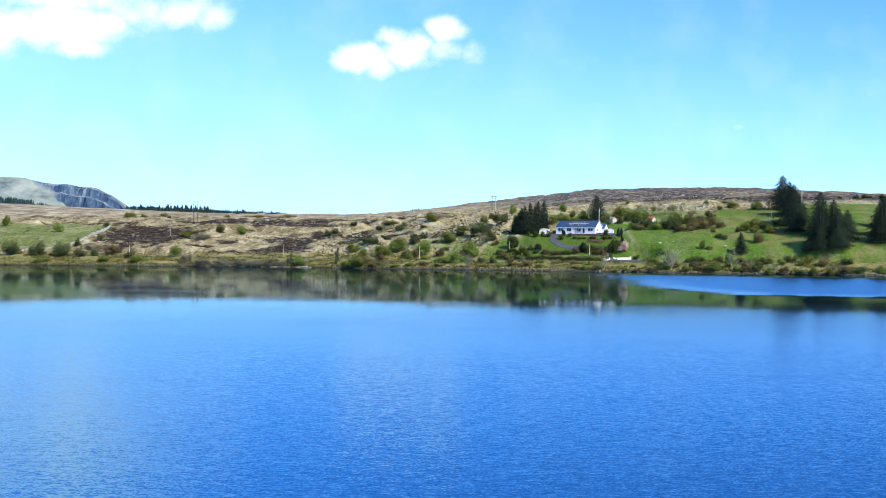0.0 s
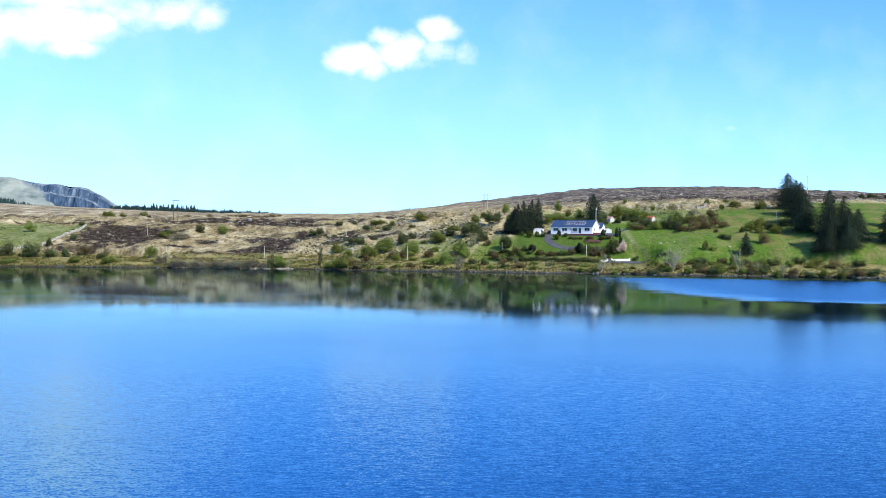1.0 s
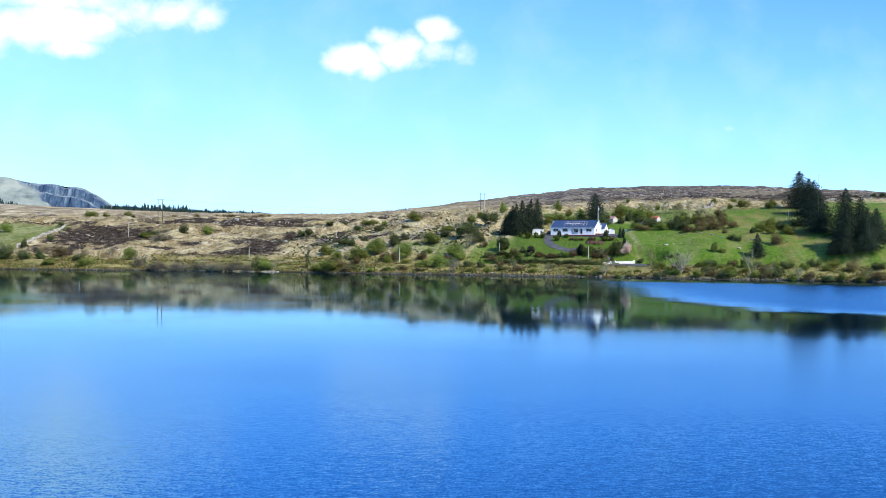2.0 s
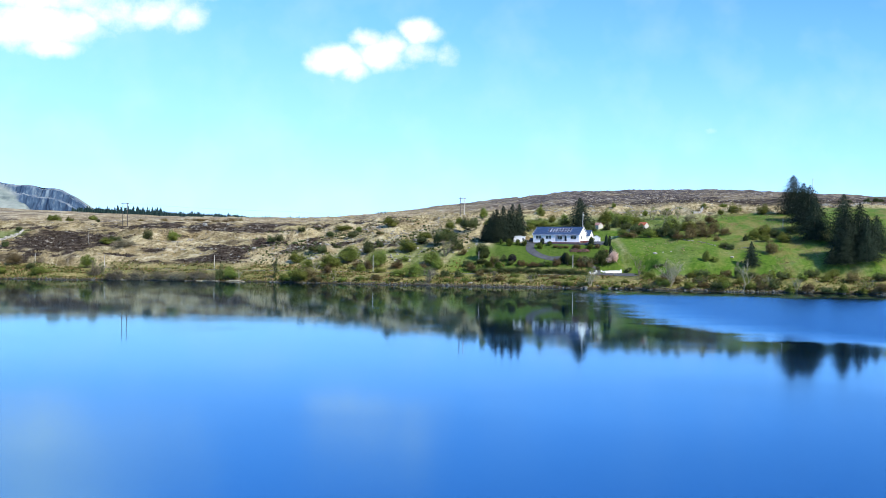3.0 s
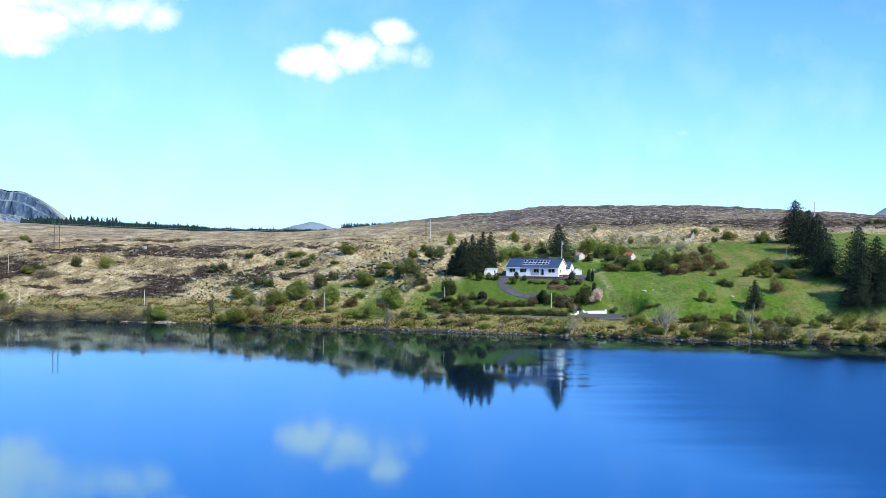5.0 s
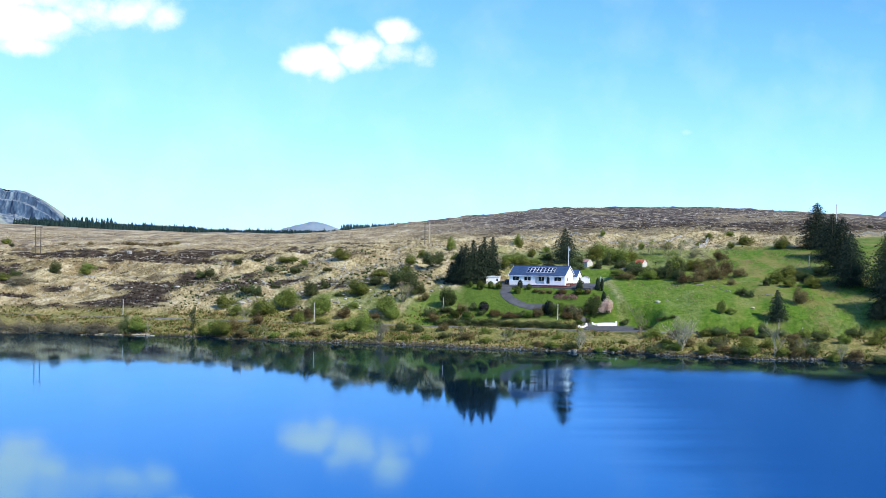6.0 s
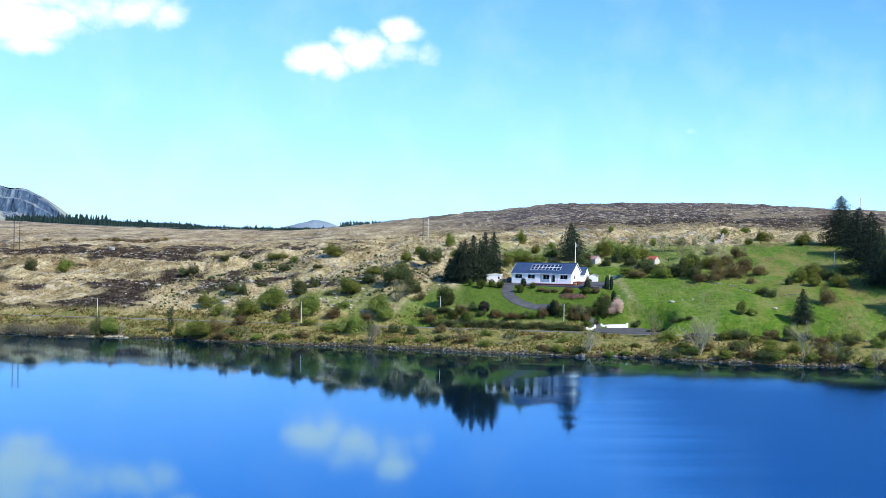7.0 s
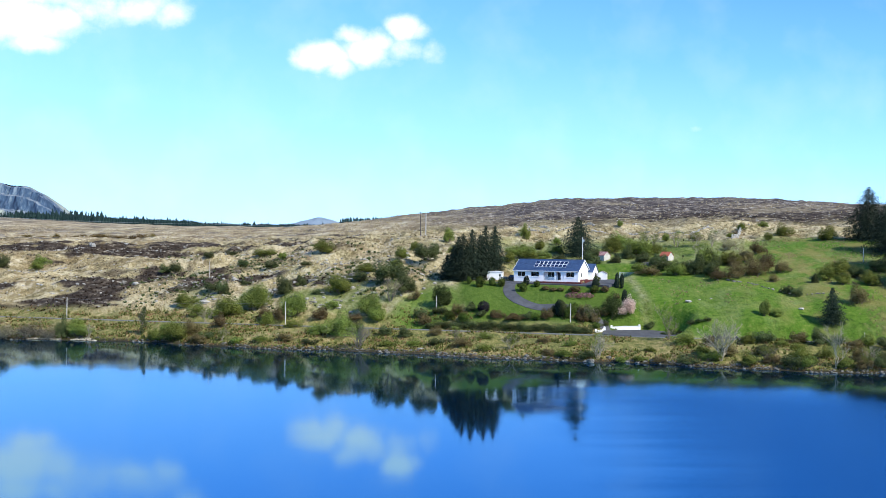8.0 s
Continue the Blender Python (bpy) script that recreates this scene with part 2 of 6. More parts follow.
def patches(scale, low, high, share):
    """Wandering patches of another growth, as a mask."""
    q = gn.new("ShaderNodeMapRange")
    q.inputs[1].default_value, q.inputs[2].default_value, q.inputs[4].default_value = low, high, share
    gl.new(noise_node(gn, gl, scale, 5, 0.65, stretch.outputs[0]).outputs[0], q.inputs[0])
    return q.outputs[0]


dry = mix_node(gn, gl, dry, (0.17, 0.165, 0.050), patches(0.045, 0.49, 0.64, 0.45))
dry = mix_node(gn, gl, dry, (0.13, 0.085, 0.042), patches(0.11, 0.53, 0.64, 0.6))
westward = gn.new("ShaderNodeMapRange")
westward.inputs[1].default_value, westward.inputs[2].default_value = -45, -100
westward_x = gn.new("ShaderNodeSeparateXYZ")
gl.new(gc, westward_x.inputs[0]), gl.new(westward_x.outputs[0], westward.inputs[0])
rusty = gn.new("ShaderNodeMath")
rusty.operation = "MULTIPLY"
gl.new(westward.outputs[0], rusty.inputs[0]), gl.new(patches(0.09, 0.42, 0.58, 0.7), rusty.inputs[1])
dry = mix_node(gn, gl, dry, (0.16, 0.115, 0.055), rusty.outputs[0])
dry = mix_node(gn, gl, dry, (0.62, 0.56, 0.41), patches(0.30, 0.53, 0.64, 0.45))
dry = mix_node(gn, gl, dry, (0.075, 0.066, 0.030), patches(0.42, 0.55, 0.64, 0.7))
heath = ramp_node(gn, ((0.36, (0.015, 0.011, 0.008)), (0.52, (0.052, 0.040, 0.029)), (0.59, (0.11, 0.088, 0.063)), (0.64, (0.32, 0.29, 0.235)), (0.72, (0.55, 0.52, 0.45))))
hill_heath = ramp_node(gn, ((0.34, (0.022, 0.018, 0.018)), (0.48, (0.070, 0.058, 0.052)), (0.55, (0.145, 0.122, 0.100)), (0.61, (0.36, 0.33, 0.27)), (0.70, (0.62, 0.59, 0.52))))
fleck_map = gn.new("ShaderNodeMapping")
fleck_map.inputs["Scale"].default_value = (0.30, 0.20, 1)
gl.new(gc, fleck_map.inputs["Vector"])
g5 = noise_node(gn, gl, 1.0, 7, 0.72, fleck_map.outputs[0])
gl.new(g5.outputs[0], heath.inputs[0]), gl.new(g5.outputs[0], hill_heath.inputs[0])
grass = ramp_node(gn, ((0.34, (0.036, 0.074, 0.009)), (0.46, (0.066, 0.136, 0.014)), (0.57, (0.100, 0.166, 0.022)), (0.66, (0.175, 0.20, 0.05)), (0.78, (0.27, 0.26, 0.10))))
g4 = noise_node(gn, gl, 0.7, 6, 0.7, gc)
gl.new(mix_node(gn, gl, g1.outputs[0], g4.outputs[0], 0.8), grass.inputs[0])
lawn = ramp_node(gn, ((0.33, (0.046, 0.086, 0.012)), (0.5, (0.068, 0.116, 0.017)), (0.68, (0.104, 0.150, 0.030))))
gl.new(mix_node(gn, gl, g2.outputs[0], g3.outputs[0], 0.4), lawn.inputs[0])
bank = ramp_node(gn, ((0.36, (0.070, 0.082, 0.022)), (0.48, (0.17, 0.17, 0.052)), (0.58, (0.29, 0.235, 0.10)), (0.70, (0.46, 0.39, 0.21))))
gl.new(mix_node(gn, gl, g1.outputs[0], g2.outputs[0], 0.6), bank.inputs[0])
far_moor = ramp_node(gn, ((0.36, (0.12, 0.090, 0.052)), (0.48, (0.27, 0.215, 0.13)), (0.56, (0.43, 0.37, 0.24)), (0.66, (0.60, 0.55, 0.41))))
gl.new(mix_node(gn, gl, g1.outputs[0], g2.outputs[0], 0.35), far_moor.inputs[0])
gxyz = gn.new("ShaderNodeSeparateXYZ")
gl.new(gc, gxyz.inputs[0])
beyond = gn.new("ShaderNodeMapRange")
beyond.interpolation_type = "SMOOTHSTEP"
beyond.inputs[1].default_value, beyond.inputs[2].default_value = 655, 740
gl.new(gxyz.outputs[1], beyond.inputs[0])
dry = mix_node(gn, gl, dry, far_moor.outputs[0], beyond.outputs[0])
top = mix_node(gn, gl, dry, mix_node(gn, gl, heath.outputs[0], hill_heath.outputs[0], beyond.outputs[0]), cv.outputs[1])
top = mix_node(gn, gl, top, bank.outputs[0], cover_node.outputs["Alpha"])
# tussocky, half-grazed grass higher up and further east
eastward = gn.new("ShaderNodeMapRange")
eastward.inputs[1].default_value, eastward.inputs[2].default_value = 102, 128
gl.new(gxyz.outputs[0], eastward.inputs[0])
tussock = gn.new("ShaderNodeMath")
tussock.operation = "MULTIPLY"
gl.new(eastward.outputs[0], tussock.inputs[0]), gl.new(patches(0.16, 0.46, 0.60, 0.75), tussock.inputs[1])
sward = mix_node(gn, gl, grass.outputs[0], (0.185, 0.165, 0.055), tussock.outputs[0])
top = mix_node(gn, gl, top, sward, cv.outputs[0])
top = mix_node(gn, gl, top, lawn.outputs[0], cv.outputs[2])
# dark earth just above the waterline, fading out by 0.85 m up
edge_dark = gn.new("ShaderNodeMapRange")
edge_dark.inputs[1].default_value, edge_dark.inputs[2].default_value, edge_dark.inputs[3].default_value, edge_dark.inputs[4].default_value = 0.30, 0.85, 0.9, 0.0
gl.new(gxyz.outputs[2], edge_dark.inputs[0])
top = mix_node(gn, gl, top, (0.026, 0.022, 0.016), edge_dark.outputs[0])
gl.new(top, gp.inputs["Base Color"])
gb = gn.new("ShaderNodeBump")
gb.inputs["Distance"].default_value = 0.8
tame = gn.new("ShaderNodeMath")
tame.operation, tame.use_clamp = "ADD", True
gl.new(cv.outputs[2], tame.inputs[0]), gl.new(cv.outputs[0], tame.inputs[1])
relief = gn.new("ShaderNodeMapRange")
relief.inputs[3].default_value, relief.inputs[4].default_value = 1.0, 0.55
gl.new(tame.outputs[0], relief.inputs[0]), gl.new(relief.outputs[0], gb.inputs["Strength"])
gl.new(g2.outputs[0], gb.inputs["Height"]), gl.new(gb.outputs[0], gp.inputs["Normal"])

# the lake: still under the far bank, ruffled by wind further out and in a catspaw to the east
LAKE, kn, kl, kp = shader("lake_water", 0.015)
kn.remove(kp)
clear_gloss, deep_gloss = kn.new("ShaderNodeBsdfGlossy"), kn.new("ShaderNodeBsdfGlossy")
clear_gloss.inputs["Color"].default_value, deep_gloss.inputs["Color"].default_value = (0.66, 0.75, 0.77, 1), (0.0, 0.20, 0.40, 1)
skin = kn.new("ShaderNodeFresnel")
skin.inputs["IOR"].default_value = 1.333
body = kn.new("ShaderNodeMixShader")
# light scattered back out of the blue water
scattered, depth_sum = kn.new("ShaderNodeBsdfDiffuse"), kn.new("ShaderNodeAddShader")
scattered.inputs["Color"].default_value = (0.001, 0.007, 0.018, 1)
kl.new(deep_gloss.outputs[0], depth_sum.inputs[0]), kl.new(scattered.outputs[0], depth_sum.inputs[1])
kl.new(skin.outputs[0], body.inputs[0]), kl.new(depth_sum.outputs[0], body.inputs[1]), kl.new(clear_gloss.outputs[0], body.inputs[2])
kl.new(body.outputs[0], kn["Material Output"].inputs[0])


def kmath(op, a, b=None, clamp=False):
    n = kn.new("ShaderNodeMath")
    n.operation, n.use_clamp = op, clamp
    for i, v in enumerate((a, b)):
        if isinstance(v, (int, float)):
            n.inputs[i].default_value = v
        elif v is not None:
            kl.new(v, n.inputs[i])
    return n.outputs[0]


def kramp(v, a, b):
    n = kn.new("ShaderNodeMapRange")
    n.interpolation_type = "SMOOTHSTEP"
    n.inputs[1].default_value, n.inputs[2].default_value = a, b
    kl.new(v, n.inputs[0])
    return n.outputs[0]


kc = kn.new("ShaderNodeTexCoord").outputs["Object"]
ks = kn.new("ShaderNodeSeparateXYZ")
kl.new(kc, ks.inputs[0])
kx, ky = ks.outputs[0], ks.outputs[1]
drift = noise_node(kn, kl, 0.018, 3, 0.5, kc).outputs[0]
drift2 = noise_node(kn, kl, 0.05, 3, 0.5, kc).outputs[0]
wob = kmath("MULTIPLY", kmath("SUBTRACT", drift, 0.5), 90)
open_water = kmath("SUBTRACT", 1.0, kramp(kmath("ADD", ky, kmath("MULTIPLY", wob, 0.7)), 92, 128))
breeze = kmath("SUBTRACT", 1.0, kramp(kmath("ADD", ky, kmath("MULTIPLY", wob, 0.7)), 130, 205))
streak_map = kn.new("ShaderNodeMapping")
streak_map.inputs["Scale"].default_value = (0.014, 0.11, 1)
kl.new(kc, streak_map.inputs["Vector"])
streak = kmath("SUBTRACT", noise_node(kn, kl, 1.0, 4, 0.6, streak_map.outputs[0]).outputs[0], 0.5)
reach = kmath("MINIMUM", kmath("MULTIPLY", kmath("SUBTRACT", ky, 222), 0.25), 12)
paw_west = kramp(kmath("ADD", kmath("ADD", kx, reach), kmath("MULTIPLY", streak, 20)), 50, 84)
paw_south = kramp(kmath("ADD", ky, kmath("MULTIPLY", streak, 14)), 212, 240)
paw_north = kmath("SUBTRACT", 1.0, kramp(kmath("ADD", kmath("ADD", ky, kmath("MULTIPLY", kx, 0.36)), kmath("MULTIPLY", wob, 0.2)), 395, 452))
paw = kmath("MULTIPLY", kmath("MULTIPLY", paw_south, paw_north), paw_west)
calm = kmath("ADD", 0.0016, kmath("MULTIPLY", kramp(drift2, 0.5, 0.7), 0.003))
calm = kmath("ADD", calm, kmath("MULTIPLY", kmath("SUBTRACT", 1.0, kramp(ky, 235, 330)), 0.003))
calm = kmath("ADD", calm, kmath("MULTIPLY", breeze, 0.005))
swell = kmath("ADD", calm, kmath("MULTIPLY", open_water, 0.068))
ripple_map = kn.new("ShaderNodeMapping")
ripple_map.inputs["Rotation"].default_value, ripple_map.inputs["Scale"].default_value = (0, 0, radians(-24)), (0.55, 1.9, 1)
kl.new(kc, ripple_map.inputs["Vector"])
rip = noise_node(kn, kl, 3.6, 3, 0.6, ripple_map.outputs[0])
rip2 = noise_node(kn, kl, 9.0, 2, 0.5, kc)
both = kn.new("ShaderNodeVectorMath")
both.operation = "ADD"
kl.new(rip.outputs["Color"], both.inputs[0]), kl.new(rip2.outputs["Color"], both.inputs[1])
centre = kn.new("ShaderNodeVectorMath")
centre.operation, centre.inputs[1].default_value = "SUBTRACT", (1, 1, 1)
kl.new(both.outputs[0], centre.inputs[0])
sized = kn.new("ShaderNodeVectorMath")
sized.operation = "SCALE"
kl.new(centre.outputs[0], sized.inputs[0]), kl.new(swell, sized.inputs["Scale"])
level = kn.new("ShaderNodeVectorMath")
level.operation, level.inputs[1].default_value = "MULTIPLY", (2.2, 2.2, 0)
tiny = noise_node(kn, kl, 13.0, 2, 0.5, kc)
tiny_mid = kn.new("ShaderNodeVectorMath")
tiny_mid.operation, tiny_mid.inputs[1].default_value = "SUBTRACT", (0.5, 0.5, 0.5)
kl.new(tiny.outputs["Color"], tiny_mid.inputs[0])
tiny_size = kn.new("ShaderNodeVectorMath")
tiny_size.operation = "SCALE"
kl.new(tiny_mid.outputs[0], tiny_size.inputs[0]), kl.new(kmath("MULTIPLY", paw, 0.12), tiny_size.inputs["Scale"])
summed = kn.new("ShaderNodeVectorMath")
summed.operation = "ADD"
kl.new(sized.outputs[0], summed.inputs[0]), kl.new(tiny_size.outputs[0], summed.inputs[1])
kl.new(summed.outputs[0], level.inputs[0])
upright = kn.new("ShaderNodeVectorMath")
upright.operation, upright.inputs[1].default_value = "ADD", (0, 0, 1)
steep = kn.new("ShaderNodeCombineXYZ")
lean_in = kmath("ADD", kmath("MULTIPLY", paw, -0.095), kmath("ADD", kmath("MULTIPLY", breeze, -0.013), kmath("MULTIPLY", open_water, -0.014)))
kl.new(lean_in, steep.inputs[1])
driven = kn.new("ShaderNodeVectorMath")
driven.operation = "ADD"
kl.new(level.outputs[0], driven.inputs[0]), kl.new(steep.outputs[0], driven.inputs[1])
kl.new(driven.outputs[0], upright.inputs[0])
unit = kn.new("ShaderNodeVectorMath")
unit.operation = "NORMALIZE"
kl.new(upright.outputs[0], unit.inputs[0])
blur = kmath("ADD", 0.042, kmath("MULTIPLY", kmath("SUBTRACT", breeze, kmath("MULTIPLY", open_water, 0.5)), 0.125))
blur = kmath("ADD", blur, kmath("MULTIPLY", kramp(drift2, 0.45, 0.7), 0.025))
blur = kmath("ADD", blur, kmath("MULTIPLY", paw, 0.12))
for node in (clear_gloss, deep_gloss):
    kl.new(blur, node.inputs["Roughness"])
for node in (clear_gloss, deep_gloss, skin):
    kl.new(unit.outputs[0], node.inputs["Normal"])


# ---- builders ----
class Shape:
    """Collects verts and faces for one mesh."""

    def __init__(self):
        self.v, self.f, self.smooth = [], [], False

    def add(self, v, f):
        o = len(self.v)
        self.v += [tuple(p) for p in v]
        self.f += [tuple(i + o for i in q) for q in f]
        return self

    def box(self, x0, x1, y0, y1, z0, z1):
        return self.add([(x, y, z) for z in (z0, z1) for x, y in ((x0, y0), (x1, y0), (x1, y1), (x0, y1))],
                        [(3, 2, 1, 0), (4, 5, 6, 7), (0, 1, 5, 4), (1, 2, 6, 5), (2, 3, 7, 6), (3, 0, 4, 7)])

    def tube(self, a, b, ra, rb, n=6):
        a, b = Vector(a), Vector(b)
        q = (b - a).to_track_quat("Z", "Y")
        ring = [q @ Vector((math.cos(6.2832 * i / n), math.sin(6.2832 * i / n), 0)) for i in range(n)]
        v = [a + r * ra for r in ring] + [b + r * rb for r in ring]
        f = [(i, (i + 1) % n, n + (i + 1) % n, n + i) for i in range(n)]
        return self.add(v, f + [tuple(range(n))[::-1], tuple(range(n, 2 * n))])

    def prism(self, outline, v0, v1):
        """An outline in (x, z), swept along y from v0 to v1."""
        k = len(outline)
        v = [(x, y, z) for y in (v0, v1) for x, z in outline]
        return self.add(v, [tuple(range(k)), tuple(range(2 * k - 1, k - 1, -1))] + [(i, k + i, k + (i + 1) % k, (i + 1) % k) for i in range(k)])

    def rock(self, c, r, rng, n=2):
        ring, v = 6, []
        for k, (h, s) in enumerate(((-0.5, 0.75), (0.05, 1.0), (0.42, 0.72))):
            for i in range(ring):
                a = 6.2832 * (i + 0.5 * (k % 2)) / ring
                w = s * rng.uniform(0.72, 1.2)
                v.append((c[0] + r[0] * w * math.cos(a), c[1] + r[1] * w * math.sin(a), c[2] + r[2] * (h + rng.uniform(-0.12, 0.12))))
        v.append((c[0] + r[0] * rng.uniform(-0.2, 0.2), c[1], c[2] + r[2] * rng.uniform(0.5, 0.65)))
        f = [(k * 6 + i, k * 6 + (i + 1) % 6, k * 6 + 6 + (i + 1) % 6, k * 6 + 6 + i) for k in (0, 1) for i in range(6)]
        return self.add(v, f + [(12 + i, 12 + (i + 1) % 6, 18) for i in range(6)])

    def ob(self, name, material, parent=None, label=""):
        m = bpy.data.meshes.new(name)
        m.from_pydata(self.v, [], self.f)
        m.materials.append(material)
        m.validate()
        if self.smooth:
            m.polygons.foreach_set("use_smooth", [True] * len(m.polygons))
        o = new(name, m)
        if parent:
            o.parent = parent
        if label:
            o["label"] = label
        return o


def array_mesh(name, v, f, material, parent=None, label="", smooth=False):
    """One mesh from arrays of verts and of faces with equally many corners."""
    v, f = np.asarray(v, np.float32), np.asarray(f, np.int32)
    m = bpy.data.meshes.new(name)
    k = f.shape[1]
    m.vertices.add(len(v)), m.loops.add(f.size), m.polygons.add(len(f))
    m.vertices.foreach_set("co", v.ravel())
    m.loops.foreach_set("vertex_index", f.ravel())
    m.polygons.foreach_set("loop_start", np.arange(0, f.size, k, dtype=np.int32))
    m.polygons.foreach_set("use_smooth", np.full(len(f), smooth))
    m.update(calc_edges=True)
    m.materials.append(material)
    o = new(name, m)
    if parent:
        o.parent = parent
    if label:
        o["label"] = label
    return o


def thing(name, m, label, category, group=""):
    o = new(name)
    o.empty_display_size = 0.3
    o.matrix_basis = m
    return tagged(o, label, category, group)


# ---- the lie of the land: heights in metres above the lake ----
def shore_y(x):
    """Where the far shore runs."""
    x = np.asarray(x, float)
    y = 464 - 0.36 * x
    y = np.where(x < -60, 485.6 + 6 * np.tanh((-60 - x) / 40), y)
    return y + 1.6 * np.sin(x / 9.0) + 1.0 * np.sin(x / 3.7 + 1) + 0.5 * np.sin(x / 1.7)


def road_y(x):
    return 489.5 - 0.30 * np.asarray(x, float)


def smooth(v, a, b):
    k = np.clip((np.asarray(v, float) - a) / (b - a), 0, 1)
    return k * k * (3 - 2 * k)


MOOR = ((-60, -6), (0, 0), (5, 1.2), (20, 3.3), (30, 4.0), (45, 7.2), (60, 10.2), (77, 12.8), (100, 16.0), (125, 18.8),
        (150, 21.6), (170, 23.8), (360, 33.0), (610, 38.8), (900, 41.0), (1500, 40.0), (5000, 30.0))
HILL = ((-60, -6), (0, 0), (5, 1.6), (20, 3.2), (30, 4.4), (38, 7.2), (49, 11.8), (62, 15.2), (75, 18.0), (90, 21.6),
        (115, 26.6), (150, 31.0), (190, 33.2), (300, 41.8), (400, 52.4), (450, 55.0), (560, 54.6), (900, 44.0), (1500, 40.0), (5000, 30.0))
HOUSE = (61.5, 509.8, 16.0, -26.0)     # the bungalow: its middle, its floor and its turn


def to_house(x, y):
    a = radians(HOUSE[3])
    u, v = x - HOUSE[0], y - HOUSE[1]
    return u * math.cos(a) + v * math.sin(a), -u * math.sin(a) + v * math.cos(a)


def yard_drop(v):
    """How far the yard lies under the bungalow's floor, falling towards the lake."""
    return 1.0 * (1 - smooth(v, -10, 3))


def land(x, y):
    """The smooth height of the ground."""
    x, y = np.asarray(x, float), np.asarray(y, float)
    d = y - shore_y(x)
    da, za = np.array(MOOR).T
    db, zb = np.array(HILL).T
    moor, hill = (sum(np.interp(d + o, p, q) for o in (-5, -2, 0, 2, 5)) / 5 for p, q in ((da, za), (db, zb)))
    moor, hill = np.where(d < 4, np.interp(d, da, za), moor), np.where(d < 4, np.interp(d, db, zb), hill)
    far = smooth(d, 60, 200)
    w = (1 - far) * smooth(x, -70, 25) + far * smooth(x, -85, 145)
    w = w * (1 - far * 0.85 * smooth(x, 170, 480))
    z = moor + (hill - moor) * w
    z = z + 9 * smooth(-x, 140, 460) * smooth(d, 120, 500)
    r = np.abs(y - road_y(x))
    k = 1 - smooth(r, 2.6, 6.5)
    z = z + (3.7 - z) * k * (np.abs(x) < 400)
    u, v = to_house(x, y)
    k = (1 - smooth(np.abs(u - 2), 14, 21)) * (1 - smooth(np.abs(v - 1.5), 9.0, 15.5))
    z = z + (HOUSE[2] - yard_drop(v) - z) * k
    k = (1 - smooth(np.hypot((x - 79) / 1.4, y - 473), 6.5, 9.5))
    z = z + (3.65 + 0.045 * np.clip(y - 466, 0, 14) - z) * k
    # the lake's other banks, behind the start
    back = smooth(-y, 260, 420)
    side = smooth(np.abs(x) - 420 - np.minimum(y, 480) * 0.0, 0, 160) * (d < 0)
    z = np.where(d < -30, -6 + 14 * np.maximum(back, side), z)
    return z


# ---- noise over the plan ----
def lattice(ix, iy, seed):
    h = (ix.astype(np.int64) * 374761393 + iy.astype(np.int64) * 668265263 + seed * 1442695041) & 0xFFFFFFFF
    h = ((h ^ (h >> 13)) * 1274126177) & 0xFFFFFFFF
    return ((h ^ (h >> 16)) & 0xFFFF) / 65535.0


def wander(x, y, size, seed):
    """Smooth noise from 0 to 1, with lumps of that size in metres."""
    x, y = np.asarray(x, float) / size, np.asarray(y, float) / size
    ix, iy = np.floor(x), np.floor(y)
    fx, fy = x - ix, y - iy
    fx, fy = fx * fx * (3 - 2 * fx), fy * fy * (3 - 2 * fy)
    a = lattice(ix, iy, seed) * (1 - fx) + lattice(ix + 1, iy, seed) * fx
    b = lattice(ix, iy + 1, seed) * (1 - fx) + lattice(ix + 1, iy + 1, seed) * fx
    return a * (1 - fy) + b * fy


DRIVE = ((50.5, 507.5), (48.8, 502.0), (48.8, 497.0), (50.5, 492.0), (54.0, 487.8), (59.0, 485.8), (64.5, 484.4), (68.4, 482.4), (70.2, 478.6), (72.0, 474.6))


def from_drive(x, y):
    d = np.full(np.shape(x), 1e9)
    for (x0, y0), (x1, y1) in zip(DRIVE, DRIVE[1:]):
        k = np.clip(((x - x0) * (x1 - x0) + (y - y0) * (y1 - y0)) / ((x1 - x0) ** 2 + (y1 - y0) ** 2), 0, 1)
        d = np.minimum(d, np.hypot(x - x0 - k * (x1 - x0), y - y0 - k * (y1 - y0)))
    return d


def blob(x, y, cx, cy, a, b, turn=0.0):
    t = radians(turn)
    u, v = (x - cx) * math.cos(t) + (y - cy) * math.sin(t), -(x - cx) * math.sin(t) + (y - cy) * math.cos(t)
    return np.hypot(u / a, v / b)


# dark heather on the moor: middle, half-length, half-width, turn
HEATHS = ((-144, 588, 14, 18, 0), (-131, 569, 8, 7, 0), (-107, 556, 8, 5, 0), (-143, 652, 22, 10, 0), (-116, 546, 8, 4, 0), (-64, 573, 10, 14, 0), (-75, 563, 12, 13, 0), (-91, 634, 33, 20, 0), (-45, 543, 8, 16, -15), (-70, 556, 12, 31, 4), (-82, 530, 11, 8, 0), (-42, 548, 10, 21, -20), (-157, 592, 22, 56, 15), (-103, 645, 26, 26, 0), (-66, 652, 26, 24, 0),
          (-27, 547, 9, 11, 0), (-130, 640, 20, 12, 5), (-98, 530, 12, 6, 0), (2, 524, 9, 8, 0), (-30, 625, 34, 9, -5), (10, 660, 40, 9, 0), (-14, 530, 8, 7, 0))


